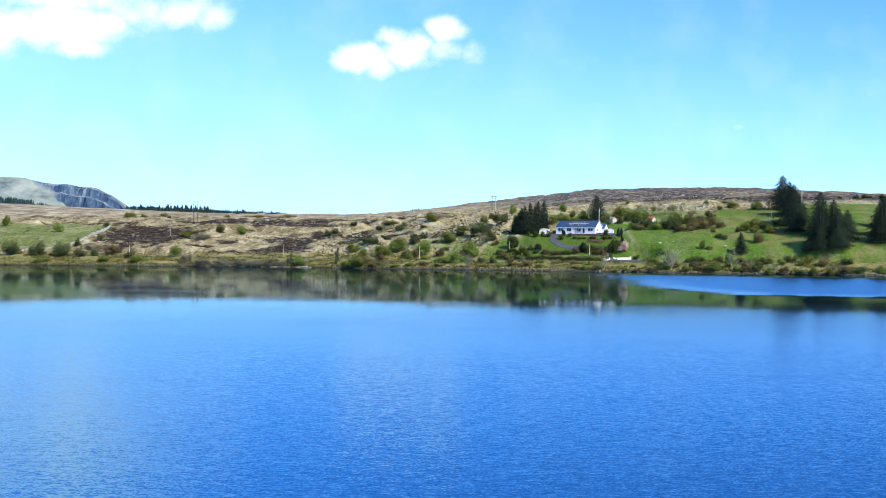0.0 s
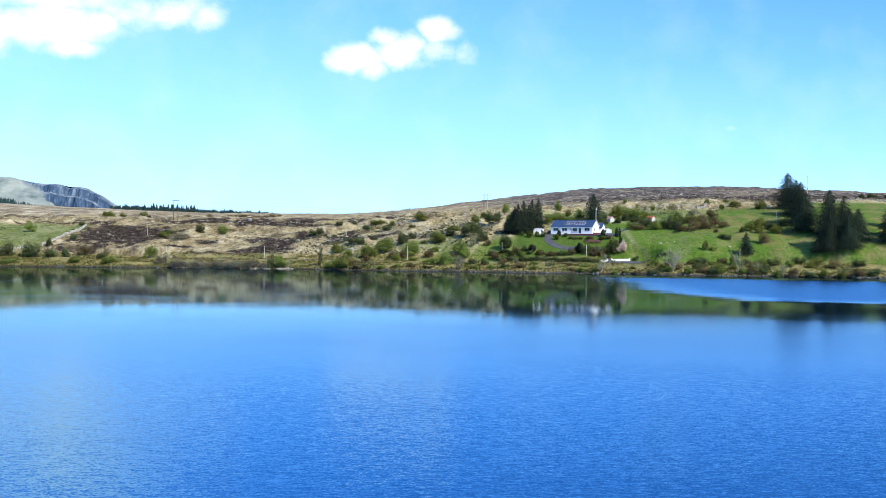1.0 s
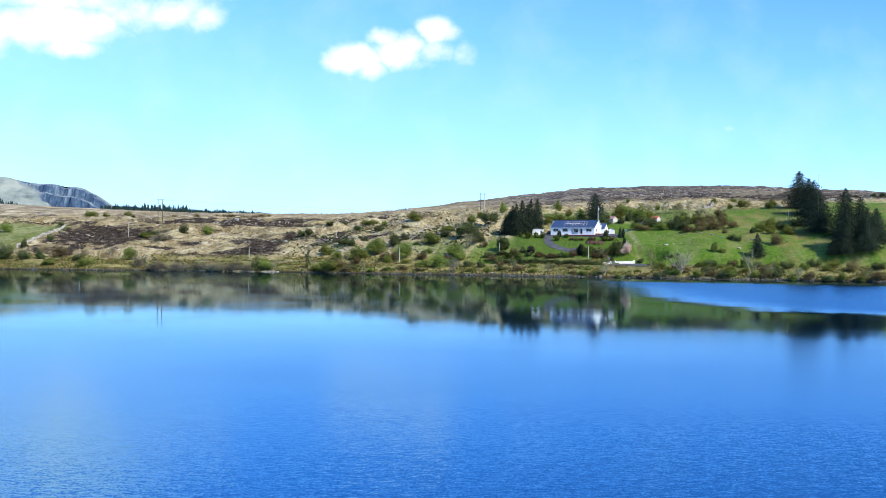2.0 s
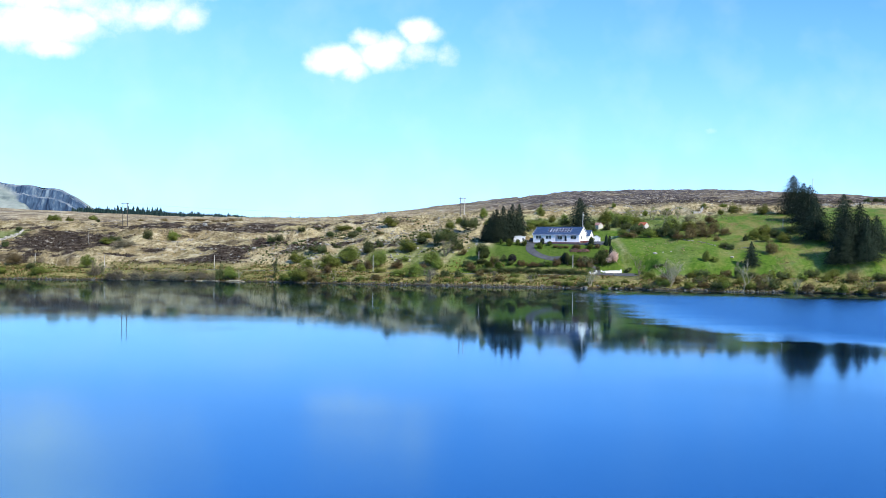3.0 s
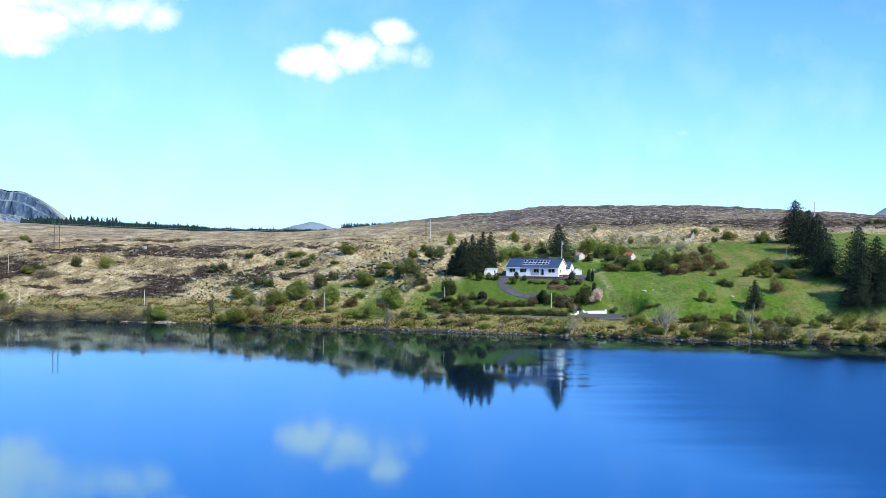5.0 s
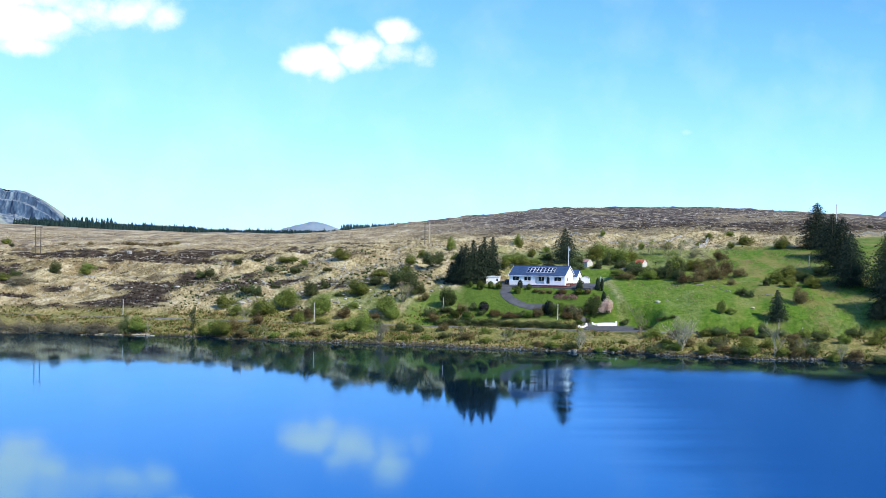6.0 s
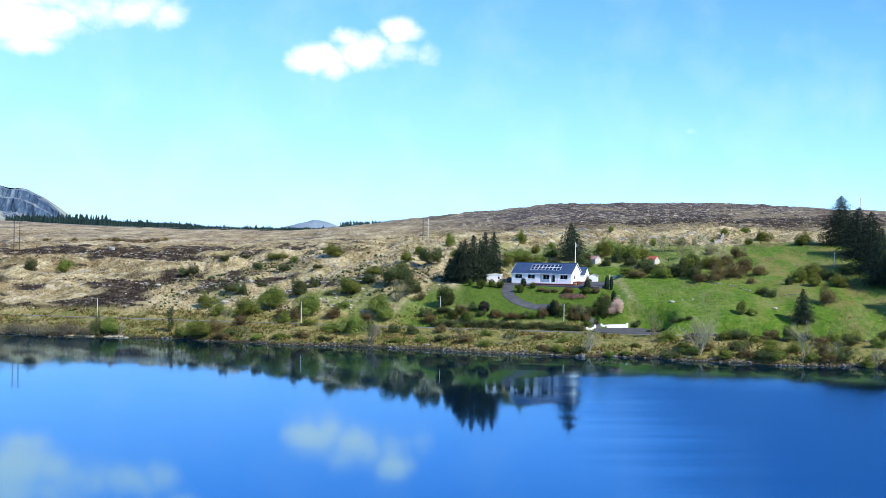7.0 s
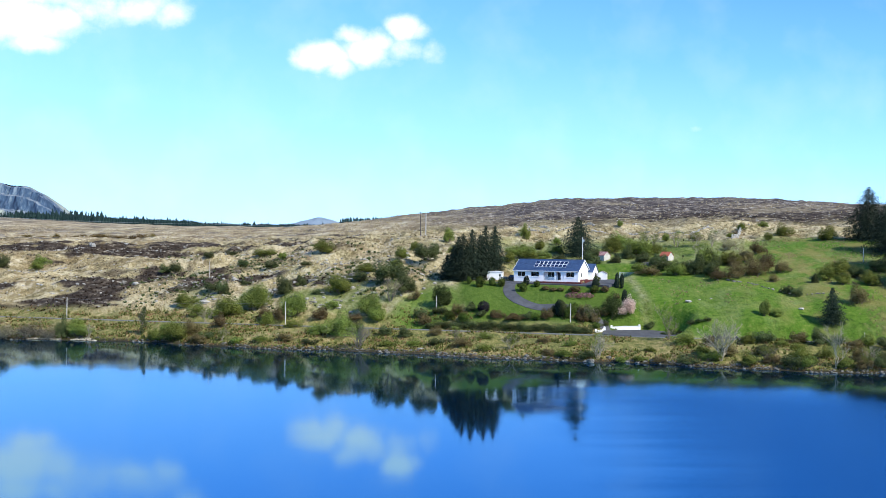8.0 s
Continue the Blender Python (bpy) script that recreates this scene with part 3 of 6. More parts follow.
def covers(x, y):
    """Weights from 0 to 1 of pasture, heather, lawn and rough bank."""
    x, y = np.asarray(x, float), np.asarray(y, float)
    d = y - shore_y(x)
    n1, n2 = wander(x, y, 14, 3), wander(x, y, 4, 5)
    jig = (n1 - 0.5) * 12 + (n2 - 0.5) * 5
    right = smooth(x + jig * 0.2, 71, 76) * smooth(d + jig * 0.15, 31, 36) * (1 - smooth(d + jig, 84 + 48 * smooth(x, 112, 140), 98 + 52 * smooth(x, 112, 140)))
    far_right = smooth(x + jig, 162, 180) * smooth(d, 40, 50) * (1 - smooth(d + jig, 176, 200))
    left = smooth(-x + jig * 0.2, 178, 182) * smooth(d + jig, 34, 46) * (1 - smooth(d + jig, 128, 142)) * 0.62
    house_green = smooth(x + jig, 66, 82) * (1 - smooth(x + jig, 110, 130)) * smooth(d, 70, 80) * (1 - smooth(d + jig, 108, 146)) * 0.75
    tufty = (1 - smooth(blob(x, y, 27, 496, 10, 14, -20) + jig * 0.02, 0.7, 1.1)) * 0.9
    behind = smooth(x + jig, 44, 56) * (1 - smooth(x, 80, 95)) * smooth(d, 74, 84) * (1 - smooth(d + jig, 112, 144)) * 0.6
    damp = smooth(x + jig, -52, -30) * (1 - smooth(x, 30, 36)) * smooth(d, 28, 38) * (1 - smooth(d + jig, 50, 72)) * 0.55 * smooth(wander(x, y, 6, 77), 0.35, 0.7)
    pasture = np.maximum.reduce([right, far_right, left, house_green, tufty, behind, damp])
    pasture = pasture * (0.86 + 0.14 * smooth(n2 + n1, 0.5, 1.1))
    strip = np.exp(-((x - 82.0 - (n2 - 0.5) * 0.8) / 1.3) ** 2) * smooth(y, 476, 482) * (1 - smooth(y, 502, 508))
    pasture = pasture * (1 - 0.42 * strip)
    rough_hill = smooth(d + jig, 195, 235) * smooth(x + jig * 2 + (d - 300) * 0.15, 0, 75) * (0.62 + 0.38 * smooth(wander(x, y * 3, 11, 8) + wander(x, y, 31, 9), 0.6, 1.0))
    heather = rough_hill
    for cx, cy, a, b, t in HEATHS:
        heather = np.maximum(heather, 1 - smooth(blob(x, y, cx, cy, a, b, t) + (n1 - 0.5) * 0.9 + (n2 - 0.5) * 0.9, 0.65, 1.05))
    heather = np.maximum(heather, smooth(d, 60, 80) * 0.8 * (1 - 0.6 * smooth(x, -30, -5)) * smooth(wander(x, y * 1.6, 13, 11) + 0.5 * wander(x, y, 4, 12), 0.93, 1.10))
    u, v = to_house(x, y)
    garden = smooth(x + jig * 0.3, 33, 37) * (1 - smooth(x + jig * 0.1, 78, 80)) * smooth(d, 33, 37) * (1 - smooth(d + jig * 0.2, 62, 68)) * (v < -5)
    margin = (1 - smooth(d + jig * 0.4, 32, 42)) * (1 - right)
    return pasture, np.clip(heather, 0, 1), garden, np.clip(margin, 0, 1)


def height(x, y):
    """The ground with its hummocks."""
    x, y = np.asarray(x, float), np.asarray(y, float)
    d = y - shore_y(x)
    p, h, g, m = covers(x, y)
    calm = np.maximum.reduce([g, p * 0.93, 1 - smooth(np.abs(y - road_y(x)), 2.8, 6.0), 1 - smooth(from_drive(x, y), 2.0, 4.0),
                              1 - smooth(blob(x, y, 80, 473, 11, 7), 0.8, 1.3)])
    u, v = to_house(x, y)
    calm = np.maximum(calm, (1 - smooth(np.abs(u - 2), 15, 20)) * (1 - smooth(np.abs(v - 2), 10, 14)))
    rough = (wander(x, y, 11, 21) - 0.5) * 1.5 + (wander(x, y, 4.3, 22) - 0.5) * 0.8 + (wander(x, y, 2.1, 23) - 0.5) * 0.75
    rough = rough * smooth(d, 0.5, 9) * (1 - calm) * (0.6 + 0.9 * smooth(d, 40, 70)) * (1 - 0.4 * smooth(d, 160, 300))
    step = (wander(x, y * 1.7, 24, 31) - 0.5) * 3.2 * smooth(d, 70, 110) * (1 - smooth(d, 150, 240)) * (1 - p)
    return land(x, y) + rough + step


def z_at(x, y):
    return float(height(np.array([x]), np.array([y]))[0])


# ---- ground: one sheet to the horizon ----
def axis(a, b, step, low, high):
    mid = np.arange(a, b + step / 2, step)
    up, down, s = [b], [a], step
    while up[-1] < high:
        s *= 1.22
        up.append(up[-1] + s)
    s = step
    while down[-1] > low:
        s *= 1.22
        down.append(down[-1] - s)
    return np.concatenate([np.array(down[:0:-1]), mid, np.array(up[1:])])


GX, GY = axis(-232, 236, 1.05, -4400, 3600), axis(400, 735, 1.05, -1600, 4700)
gx, gy = np.meshgrid(GX, GY)
gz = height(gx, gy)
nx, ny = len(GX), len(GY)
idx = np.arange(nx * ny).reshape(ny, nx)
quads = np.stack([idx[:-1, :-1], idx[:-1, 1:], idx[1:, 1:], idx[1:, :-1]], -1).reshape(-1, 4)
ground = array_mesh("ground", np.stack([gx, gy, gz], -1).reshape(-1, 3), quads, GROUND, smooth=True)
tagged(ground, "rough straw-coloured moor and green pasture above a lake", "ground", kind="structure")
layer = ground.data.color_attributes.new("cover", "FLOAT_COLOR", "POINT")
p_, h_, g_, m_ = covers(gx, gy)
layer.data.foreach_set("color", np.stack([p_, h_, g_, m_], -1).astype(np.float32).ravel())

water = array_mesh("water", [(-4400, -1600, 0), (3600, -1600, 0), (3600, 900, 0), (-4400, 900, 0)], [(0, 1, 2, 3)], LAKE)
tagged(water, "deep blue lake, still with faint wind ripples", "water", kind="structure")


def ribbon(name, path, width, lift, material, label, category):
    """A made surface laid along a line on the ground, with a little thickness."""
    pts = []
    for (x0, y0), (x1, y1) in zip(path, path[1:]):
        k = max(1, int(math.hypot(x1 - x0, y1 - y0) / 1.2))
        pts += [(x0 + (x1 - x0) * i / k, y0 + (y1 - y0) * i / k) for i in range(k)]
    pts.append(path[-1])
    pts = np.array(pts)
    for _ in range(3):
        pts[1:-1] = (pts[:-2] + 2 * pts[1:-1] + pts[2:]) / 4
    t = np.gradient(pts, axis=0)
    t /= np.linalg.norm(t, axis=1)[:, None]
    s = np.stack([-t[:, 1], t[:, 0]], 1)
    v = []
    for side, dz in ((-0.5, -0.5), (-0.5, 0), (-0.2, 0.03), (0.2, 0.03), (0.5, 0), (0.5, -0.5)):
        q = pts + s * width * side
        v.append(np.column_stack([q, height(q[:, 0], q[:, 1]) + lift + dz]))
    m = len(pts)
    f = [(k * m + i, k * m + i + 1, (k + 1) * m + i + 1, (k + 1) * m + i) for k in range(5) for i in range(m - 1)]
    o = array_mesh(name, np.concatenate(v), [q[::-1] for q in f], material, smooth=False)
    return tagged(o, label, category, kind="structure")


ribbon("road", [(x, float(road_y(x))) for x in range(-230, 235, 6)], 3.0, 0.07, ROADTOP, "narrow pale tarmac road along the lake shore", "road")
ribbon("driveway", DRIVE, 3.2, 0.09, ASPHALT, "curving dark tarmac driveway up to the bungalow", "driveway")
fore = Shape()
a0 = np.linspace(0, 6.2832, 25)[:-1]
rim = [(78.6 + 9.6 * math.cos(a) * (1 - 0.12 * math.sin(3 * a)), 472.4 + 6.4 * math.sin(a)) for a in a0]
fore_z = [3.88 + 0.045 * (y - 466.0) for x, y in rim]
fore.add([(x, y, z) for (x, y), z in zip(rim, fore_z)] + [(x, y, 3.0) for x, y in rim], [tuple(range(24))] + [(i, 24 + i, 24 + (i + 1) % 24, (i + 1) % 24) for i in range(24)])
tagged(fore.ob("forecourt", ASPHALT), "dark tarmac forecourt at the foot of the garden", "forecourt", kind="structure")

HM = pose(HOUSE[0], HOUSE[1], HOUSE[2], 0, 0, HOUSE[3])
yard = Shape()
for u0, u1, v0, v1 in ((-13, 10.8, -9.4, -4.6), (10.8, 19, -9.4, 11.5)):
    vs = np.linspace(v0, v1, 12)
    for va, vb in zip(vs, vs[1:]):
        za, zb = 0.08 - float(yard_drop(va)), 0.08 - float(yard_drop(vb))
        yard.add([(u0, va, za), (u1, va, za), (u1, vb, zb), (u0, vb, zb), (u0, va, za - 0.6), (u1, va, za - 0.6), (u1, vb, zb - 0.6), (u0, vb, zb - 0.6)],
                 [(0, 1, 2, 3), (7, 6, 5, 4), (0, 4, 5, 1), (1, 5, 6, 2), (2, 6, 7, 3), (3, 7, 4, 0)])
o = yard.ob("yard", ASPHALT)
o.matrix_basis = HM
tagged(o, "dark tarmac yard in front of and beside the bungalow", "yard", kind="structure")


# ---- far hills ----
def far_hill(name, x0, x1, y0, crest, foot, back, material, label, seed):
    """A hill: crest gives its height along x."""
    X, T = np.meshgrid(np.linspace(x0, x1, 220), np.linspace(0, 1, 60))
    front = np.clip(T / 0.7, 0, 1)
    z = foot + (crest(X) - foot) * np.where(T <= 0.7, front ** 1.15, 1 - 0.25 * ((T - 0.7) / 0.3) ** 2)
    z = z + ((wander(X, T * 400, 40, seed) - 0.5) + 0.5 * (wander(X, T * 400, 13, seed + 1) - 0.5)) * 4
    i = np.arange(X.size).reshape(X.shape)
    q = np.stack([i[:-1, :-1], i[:-1, 1:], i[1:, 1:], i[1:, :-1]], -1).reshape(-1, 4)
    o = array_mesh(name, np.stack([X, y0 + (T - 0.7) * back, z], -1).reshape(-1, 3), q, material, smooth=True)
    return tagged(o, label, "hill", kind="structure")


def crag_material():
    """Turf on the shoulder; bare rock and scree where the face has fallen away. Aerial haze is tinted into the colours.
    """
    m, n, l, p = shader("crag", 0.95)
    c = n.new("ShaderNodeTexCoord").outputs["Object"]
    s = n.new("ShaderNodeSeparateXYZ")
    l.new(n.new("ShaderNodeNewGeometry").outputs["Normal"], s.inputs[0])
    st = n.new("ShaderNodeMapping")
    st.inputs["Scale"].default_value = (1, 0.3, 0.22)
    l.new(c, st.inputs["Vector"])
    a, b, d = noise_node(n, l, 0.05, 6, 0.7, st.outputs[0]), noise_node(n, l, 0.010, 6, 0.65, c), noise_node(n, l, 0.03, 5, 0.65, c)
    # blue of the hazy air mixed into rock and scree
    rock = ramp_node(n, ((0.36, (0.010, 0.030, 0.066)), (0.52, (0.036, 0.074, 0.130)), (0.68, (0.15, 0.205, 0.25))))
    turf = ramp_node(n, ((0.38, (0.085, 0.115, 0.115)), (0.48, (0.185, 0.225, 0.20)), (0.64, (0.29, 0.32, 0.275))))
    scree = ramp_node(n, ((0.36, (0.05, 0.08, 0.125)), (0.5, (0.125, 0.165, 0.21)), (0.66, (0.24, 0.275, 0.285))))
    l.new(a.outputs[0], rock.inputs[0]), l.new(b.outputs[0], turf.inputs[0]), l.new(d.outputs[0], scree.inputs[0])
    k = n.new("ShaderNodeMapRange")
    k.inputs[1].default_value, k.inputs[2].default_value = 0.66, 0.90
    l.new(s.outputs[2], k.inputs[0])
    fallen = n.new("ShaderNodeVertexColor")
    fallen.layer_name = "fallen"
    face = mix_node(n, l, rock.outputs[0], scree.outputs[0], k.outputs[0])
    l.new(mix_node(n, l, turf.outputs[0], face, fallen.outputs[0]), p.inputs["Base Color"])
    return m


CRAG = crag_material()
# distance haze is put into this colour: pale blue all over
HAZED_HILL = plain("distant_hill", (0.13, 0.19, 0.25), (0.22, 0.28, 0.33), 0.01, 0.95)
CREST = ((-2600, 250), (-1680, 258), (-1560, 252), (-1500, 241), (-1420, 235), (-1350, 224), (-1290, 216), (-1245, 196), (-1200, 165), (-1172, 140), (-1120, 90), (-1050, 40))


def crag_crest(x):
    a, b = np.array(CREST).T
    return np.interp(x, a, b) + (wander(x, x * 0, 45, 51) - 0.5) * 8


def mountain(x0, x1, y0, foot, back):
    """A flat-topped hill whose eastern flank has slipped: a grassy shoulder in front, crags and scree behind its edge."""
    fs = np.concatenate([np.linspace(0, 1, 190), np.linspace(1.02, 1.4, 8)])
    X, T = np.meshgrid(np.linspace(x0, x1, 640), fs)
    f, top = np.clip(T, 0, 1), crag_crest(X)
    edge = -1520 + 400 * (1 - f) ** 0.85 + (wander(f * 300, X * 0, 60, 45) - 0.5) * 60 + (wander(f * 300, X * 0, 14, 40) - 0.5) * 34
    c = smooth(X - edge, 0, 12) * (T <= 1)
    shift = 0.10 * (wander(X, X * 0, 90, 43) - 0.5) + 0.06 * (wander(X, X * 0, 30, 44) - 0.5) + 0.03 * (wander(X, X * 0, 11, 46) - 0.5)
    f1 = np.clip(f + shift * np.clip(5 * (1 - f), 0, 1), 0, 1)
    ledges = ((0, 0), (0.30, 0.17), (0.335, 0.31), (0.50, 0.42), (0.74, 0.56), (0.80, 0.80), (0.84, 0.82), (0.88, 0.97), (1.0, 1.0))
    rise = f ** 1.15 * (1 - c) + np.interp(f1, *zip(*ledges)) * c
    z = foot + (top - foot) * np.where(T <= 1, rise, 1 - 1.5 * (T - 1) ** 2)
    rough = (wander(X, T * 500, 40, 41) - 0.5) * 7 + (wander(X, T * 500, 13, 42) - 0.5) * 4
    z = z + rough * np.clip(4 * (1 - f), 0.1, 1)
    ribs = (wander(X + f * 60, f * 40, 48, 47) - 0.5) * 46 + (wander(X + f * 30, f * 60, 17, 48) - 0.5) * 24 + (wander(X, f * 200, 7, 49) - 0.5) * 12
    Y = y0 + (T - 1) * back + (40 + ribs) * c * np.clip(9 * (1 - f), 0, 1)
    i = np.arange(X.size).reshape(X.shape)
    q = np.stack([i[:-1, :-1], i[:-1, 1:], i[1:, 1:], i[1:, :-1]], -1).reshape(-1, 4)
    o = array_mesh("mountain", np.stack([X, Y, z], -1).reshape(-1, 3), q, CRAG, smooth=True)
    lay = o.data.color_attributes.new("fallen", "FLOAT_COLOR", "POINT")
    lay.data.foreach_set("color", np.repeat(c.reshape(-1, 1), 4, 1).astype(np.float32).ravel())
    tagged(o, "flat-topped hill ending in dark crags, tinted bluish for haze", "hill", kind="structure")


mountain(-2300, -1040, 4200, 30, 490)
far_hill("distant_hill", -700, 160, 3900, lambda x: 30 + 86 * np.exp(-np.abs((x + 255) / 200) ** 1.5), 20, 500, HAZED_HILL, "small hill on the skyline, coloured pale blue for haze", 44)
far_hill("distant_hill", 1500, 2250, 3700, lambda x: 60 + 168 * np.exp(-((x - 1750) / 220) ** 2), 20, 500, HAZED_HILL, "hill on the skyline, coloured pale blue for haze", 47)


# ---- the bungalow ----
def wall_pieces(s, u0, u1, v0, v1, z0, z1, holes):
    """A wall along u from u0 to u1 with openings (ua, ub, za, zb) cut right through."""
    at = u0
    for ua, ub, za, zb in sorted(holes):
        s.box(at, ua, v0, v1, z0, z1)
        if za > z0:
            s.box(ua, ub, v0, v1, z0, za)
        if zb < z1:
            s.box(ua, ub, v0, v1, zb, z1)
        at = ub
    s.box(at, u1, v0, v1, z0, z1)


def window_unit(parent, u0, u1, v, z0, z1, lights=2):
    """A window in the plane v: frame, sill, panes and a dark sheet in place of the dim room behind."""
    w = thing("window", pose(u0, v, z0), "", "")
    for key in list(w.keys()):
        del w[key]
    w.parent = parent
    W, H, t = u1 - u0, z1 - z0, 0.05
    s = Shape()
    s.box(0, W, -0.03, 0.05, 0, t).box(0, W, -0.03, 0.05, H - t, H)
    for i in range(lights + 1):
        x = (W - t) * i / lights
        s.box(x, x + t, -0.028, 0.048, t, H - t)
    s.ob("window_frame", FRAME, w)
    Shape().box(-0.08, W + 0.08, -0.2, -0.03, -0.1, -0.005).ob("sill", FRAME, w)
    for i in range(lights):
        x0 = (W - t) * i / lights + t
        x1 = (W - t) * (i + 1) / lights
        Shape().box(x0, x1, 0.0, 0.012, t, H - t).ob("pane", GLASS, w)
    # added dark sheet: the room's shade as a painted surface
    Shape().box(0.0, W, 0.35, 0.4, 0, H).ob("blind", ROOM_SHADE, w, "dark sheet standing in for the dim room behind the glass")


def bungalow():
    L, D, E, R = 18.6, 9.9, 2.6, 5.45
    h = thing("bungalow", HM, "long white bungalow with a blue slate roof and solar panels", "house")
    x0, x1, y0, y1 = -L / 2, L / 2, -D / 2, D / 2
    wins = ((x0 + 1.1, x0 + 3.3), (x0 + 5.0, x0 + 7.3), (x0 + 15.1, x0 + 17.4))
    s = Shape()
    wall_pieces(s, x0, x0 + 8.7, y0, y0 + 0.3, 0.0, E, [(a, b, 0.85, 2.15) for a, b in wins[:2]])
    s.ob("front_wall", WHITE, h)
    s = Shape()
    wall_pieces(s, x0 + 13.9, x1, y0, y0 + 0.3, 0.0, E, [(wins[2][0], wins[2][1], 0.85, 2.15)])
    s.ob("front_wall", WHITE, h)
    # the recessed porch, its pillar and arch
    s = Shape()
    wall_pieces(s, x0 + 8.7, x0 + 13.9, y0 + 1.3, y0 + 1.6, 0.0, E, [(x0 + 9.4, x0 + 11.4, 0.75, 2.15), (x0 + 12.3, x0 + 13.4, 0.0, 2.15)])
    s.box(x0 + 8.4, x0 + 8.7, y0 + 0.3, y0 + 1.3, 0, E).box(x0 + 13.9, x0 + 14.2, y0 + 0.3, y0 + 1.3, 0, E)
    s.ob("porch_wall", WHITE, h)
    arch = [(x0 + 11.75, 0.0), (x0 + 12.15, 0.0), (x0 + 12.15, 1.55)]
    arch += [(x0 + 12.85 - 0.7 * math.cos(k * math.pi / 10), 1.55 + 0.6 * math.sin(k * math.pi / 10)) for k in range(1, 10)]
    arch += [(x0 + 13.55, 1.55), (x0 + 13.55, 0.0), (x0 + 13.9, 0.0), (x0 + 13.9, E), (x0 + 11.75, E)]
    Shape().prism(arch, y0 + 0.02, y0 + 0.27).ob("arch", WHITE, h, "white rounded porch arch")
    d = Shape().box(x0 + 12.3, x0 + 13.4, y0 + 1.38, y0 + 1.45, 0.02, 2.15).ob("front_door", DOOR, h, "dark front door in the porch")
    Shape().tube((x0 + 13.25, y0 + 1.34, 1.0), (x0 + 13.25, y0 + 1.34, 1.18), 0.02, 0.02).ob("handle", STEEL, d)
    for a, b in wins:
        window_unit(h, a, b, y0 + 0.1, 0.85, 2.15)
    window_unit(h, x0 + 9.4, x0 + 11.4, y0 + 1.4, 0.75, 2.15)
    # gables, back wall and floor
    ridge = R - 0.12
    for u in (x0, x1 - 0.3):
        s = Shape()
        pts = [(y0 + 0.3, 0), (y1 - 0.3, 0), (y1 - 0.3, E + 0.15), (0, ridge), (y0 + 0.3, E + 0.15)]
        k = len(pts)
        s.add([(u, v, z) for v, z in pts] + [(u + 0.3, v, z) for v, z in pts],
              [tuple(range(k))[::-1], tuple(range(k, 2 * k))] + [(i, (i + 1) % k, k + (i + 1) % k, k + i) for i in range(k)])
        s.ob("gable_wall", WHITE, h)
    Shape().box(x0, x1, y1 - 0.3, y1, 0, E).ob("back_wall", WHITE, h)
    Shape().box(x0 + 0.3, x1 - 0.3, y0 + 0.3, y1 - 0.3, -0.3, 0.0).ob("floor_slab", STONE, h)
    window_unit_side = Shape().box(x1 - 0.02, x1 + 0.05, -2.6, -1.7, 0.95, 2.0)
    window_unit_side.ob("gable_window", DOOR, h, "small dark gable window")
    # roof: two slate slopes with eaves, ridge, fascias and gutters
    ov, th = 0.28, 0.14
    g = (R - E) / (D / 2)
    for side in (-1, 1):
        ye = side * (D / 2 + ov)
        ze = R - g * (D / 2 + ov)
        s = Shape()
        v = [(x0 - 0.25, ye, ze), (x1 + 0.25, ye, ze), (x1 + 0.25, 0, R), (x0 - 0.25, 0, R)]
        v += [(x, y, z + th) for x, y, z in v]
        s.add(v, [(0, 1, 2, 3), (7, 6, 5, 4), (0, 4, 5, 1), (1, 5, 6, 2), (2, 6, 7, 3), (3, 7, 4, 0)])
        slope = s.ob("roof_slope", SLATE, h, "blue-grey slate roof slope")
        Shape().box(x0 - 0.25, x1 + 0.25, min(ye, ye - side * 0.03), max(ye, ye - side * 0.03), ze - 0.2, ze - 0.002).ob("fascia", FRAME, slope)
        Shape().tube((x0 - 0.25, ye + side * 0.07, ze - 0.03), (x1 + 0.25, ye + side * 0.07, ze - 0.03), 0.06, 0.06).ob("gutter", FRAME, slope)
        # courses of slates show as thin steps
        s = Shape()
        for i in range(1, 19):
            k = i / 19
            y, z = ye * (1 - k), ze + (R - ze) * k + th
            s.box(x0 - 0.24, x1 + 0.24, min(y, y + side * 0.03), max(y, y + side * 0.03), z, z + 0.02)
        s.ob("slate_course", SLATE, slope)
    s = Shape()
    for i in range(42):
        u = x0 - 0.25 + i * (L + 0.5) / 42
        s.prism([(u, R + th - 0.1), (u + 0.43, R + th - 0.1), (u + 0.43, R + th + 0.07), (u, R + th + 0.05)], -0.16, 0.16)
    s.ob("ridge", SLATE, h)
    for x in (x0 - 0.27, x1 + 0.23):
        for side in (-1, 1):
            ye, ze = side * (D / 2 + ov), R - g * (D / 2 + ov)
            s = Shape()
            v = [(x, ye, ze - 0.1), (x + 0.04, ye, ze - 0.1), (x + 0.04, 0, R - 0.1), (x, 0, R - 0.1)]
            v += [(a, b, c + 0.3) for a, b, c in v]
            s.add(v, [(0, 1, 2, 3), (7, 6, 5, 4), (0, 4, 5, 1), (1, 5, 6, 2), (2, 6, 7, 3), (3, 7, 4, 0)])
            s.ob("bargeboard", FRAME, h)
    # solar panels, two rows of eight, on the lake-side slope
    a = math.atan(g)
    arr = thing("solar_array", pose(0, 0, 0), "", "")
    for key in list(arr.keys()):
        del arr[key]
    arr.parent = h
    first = None
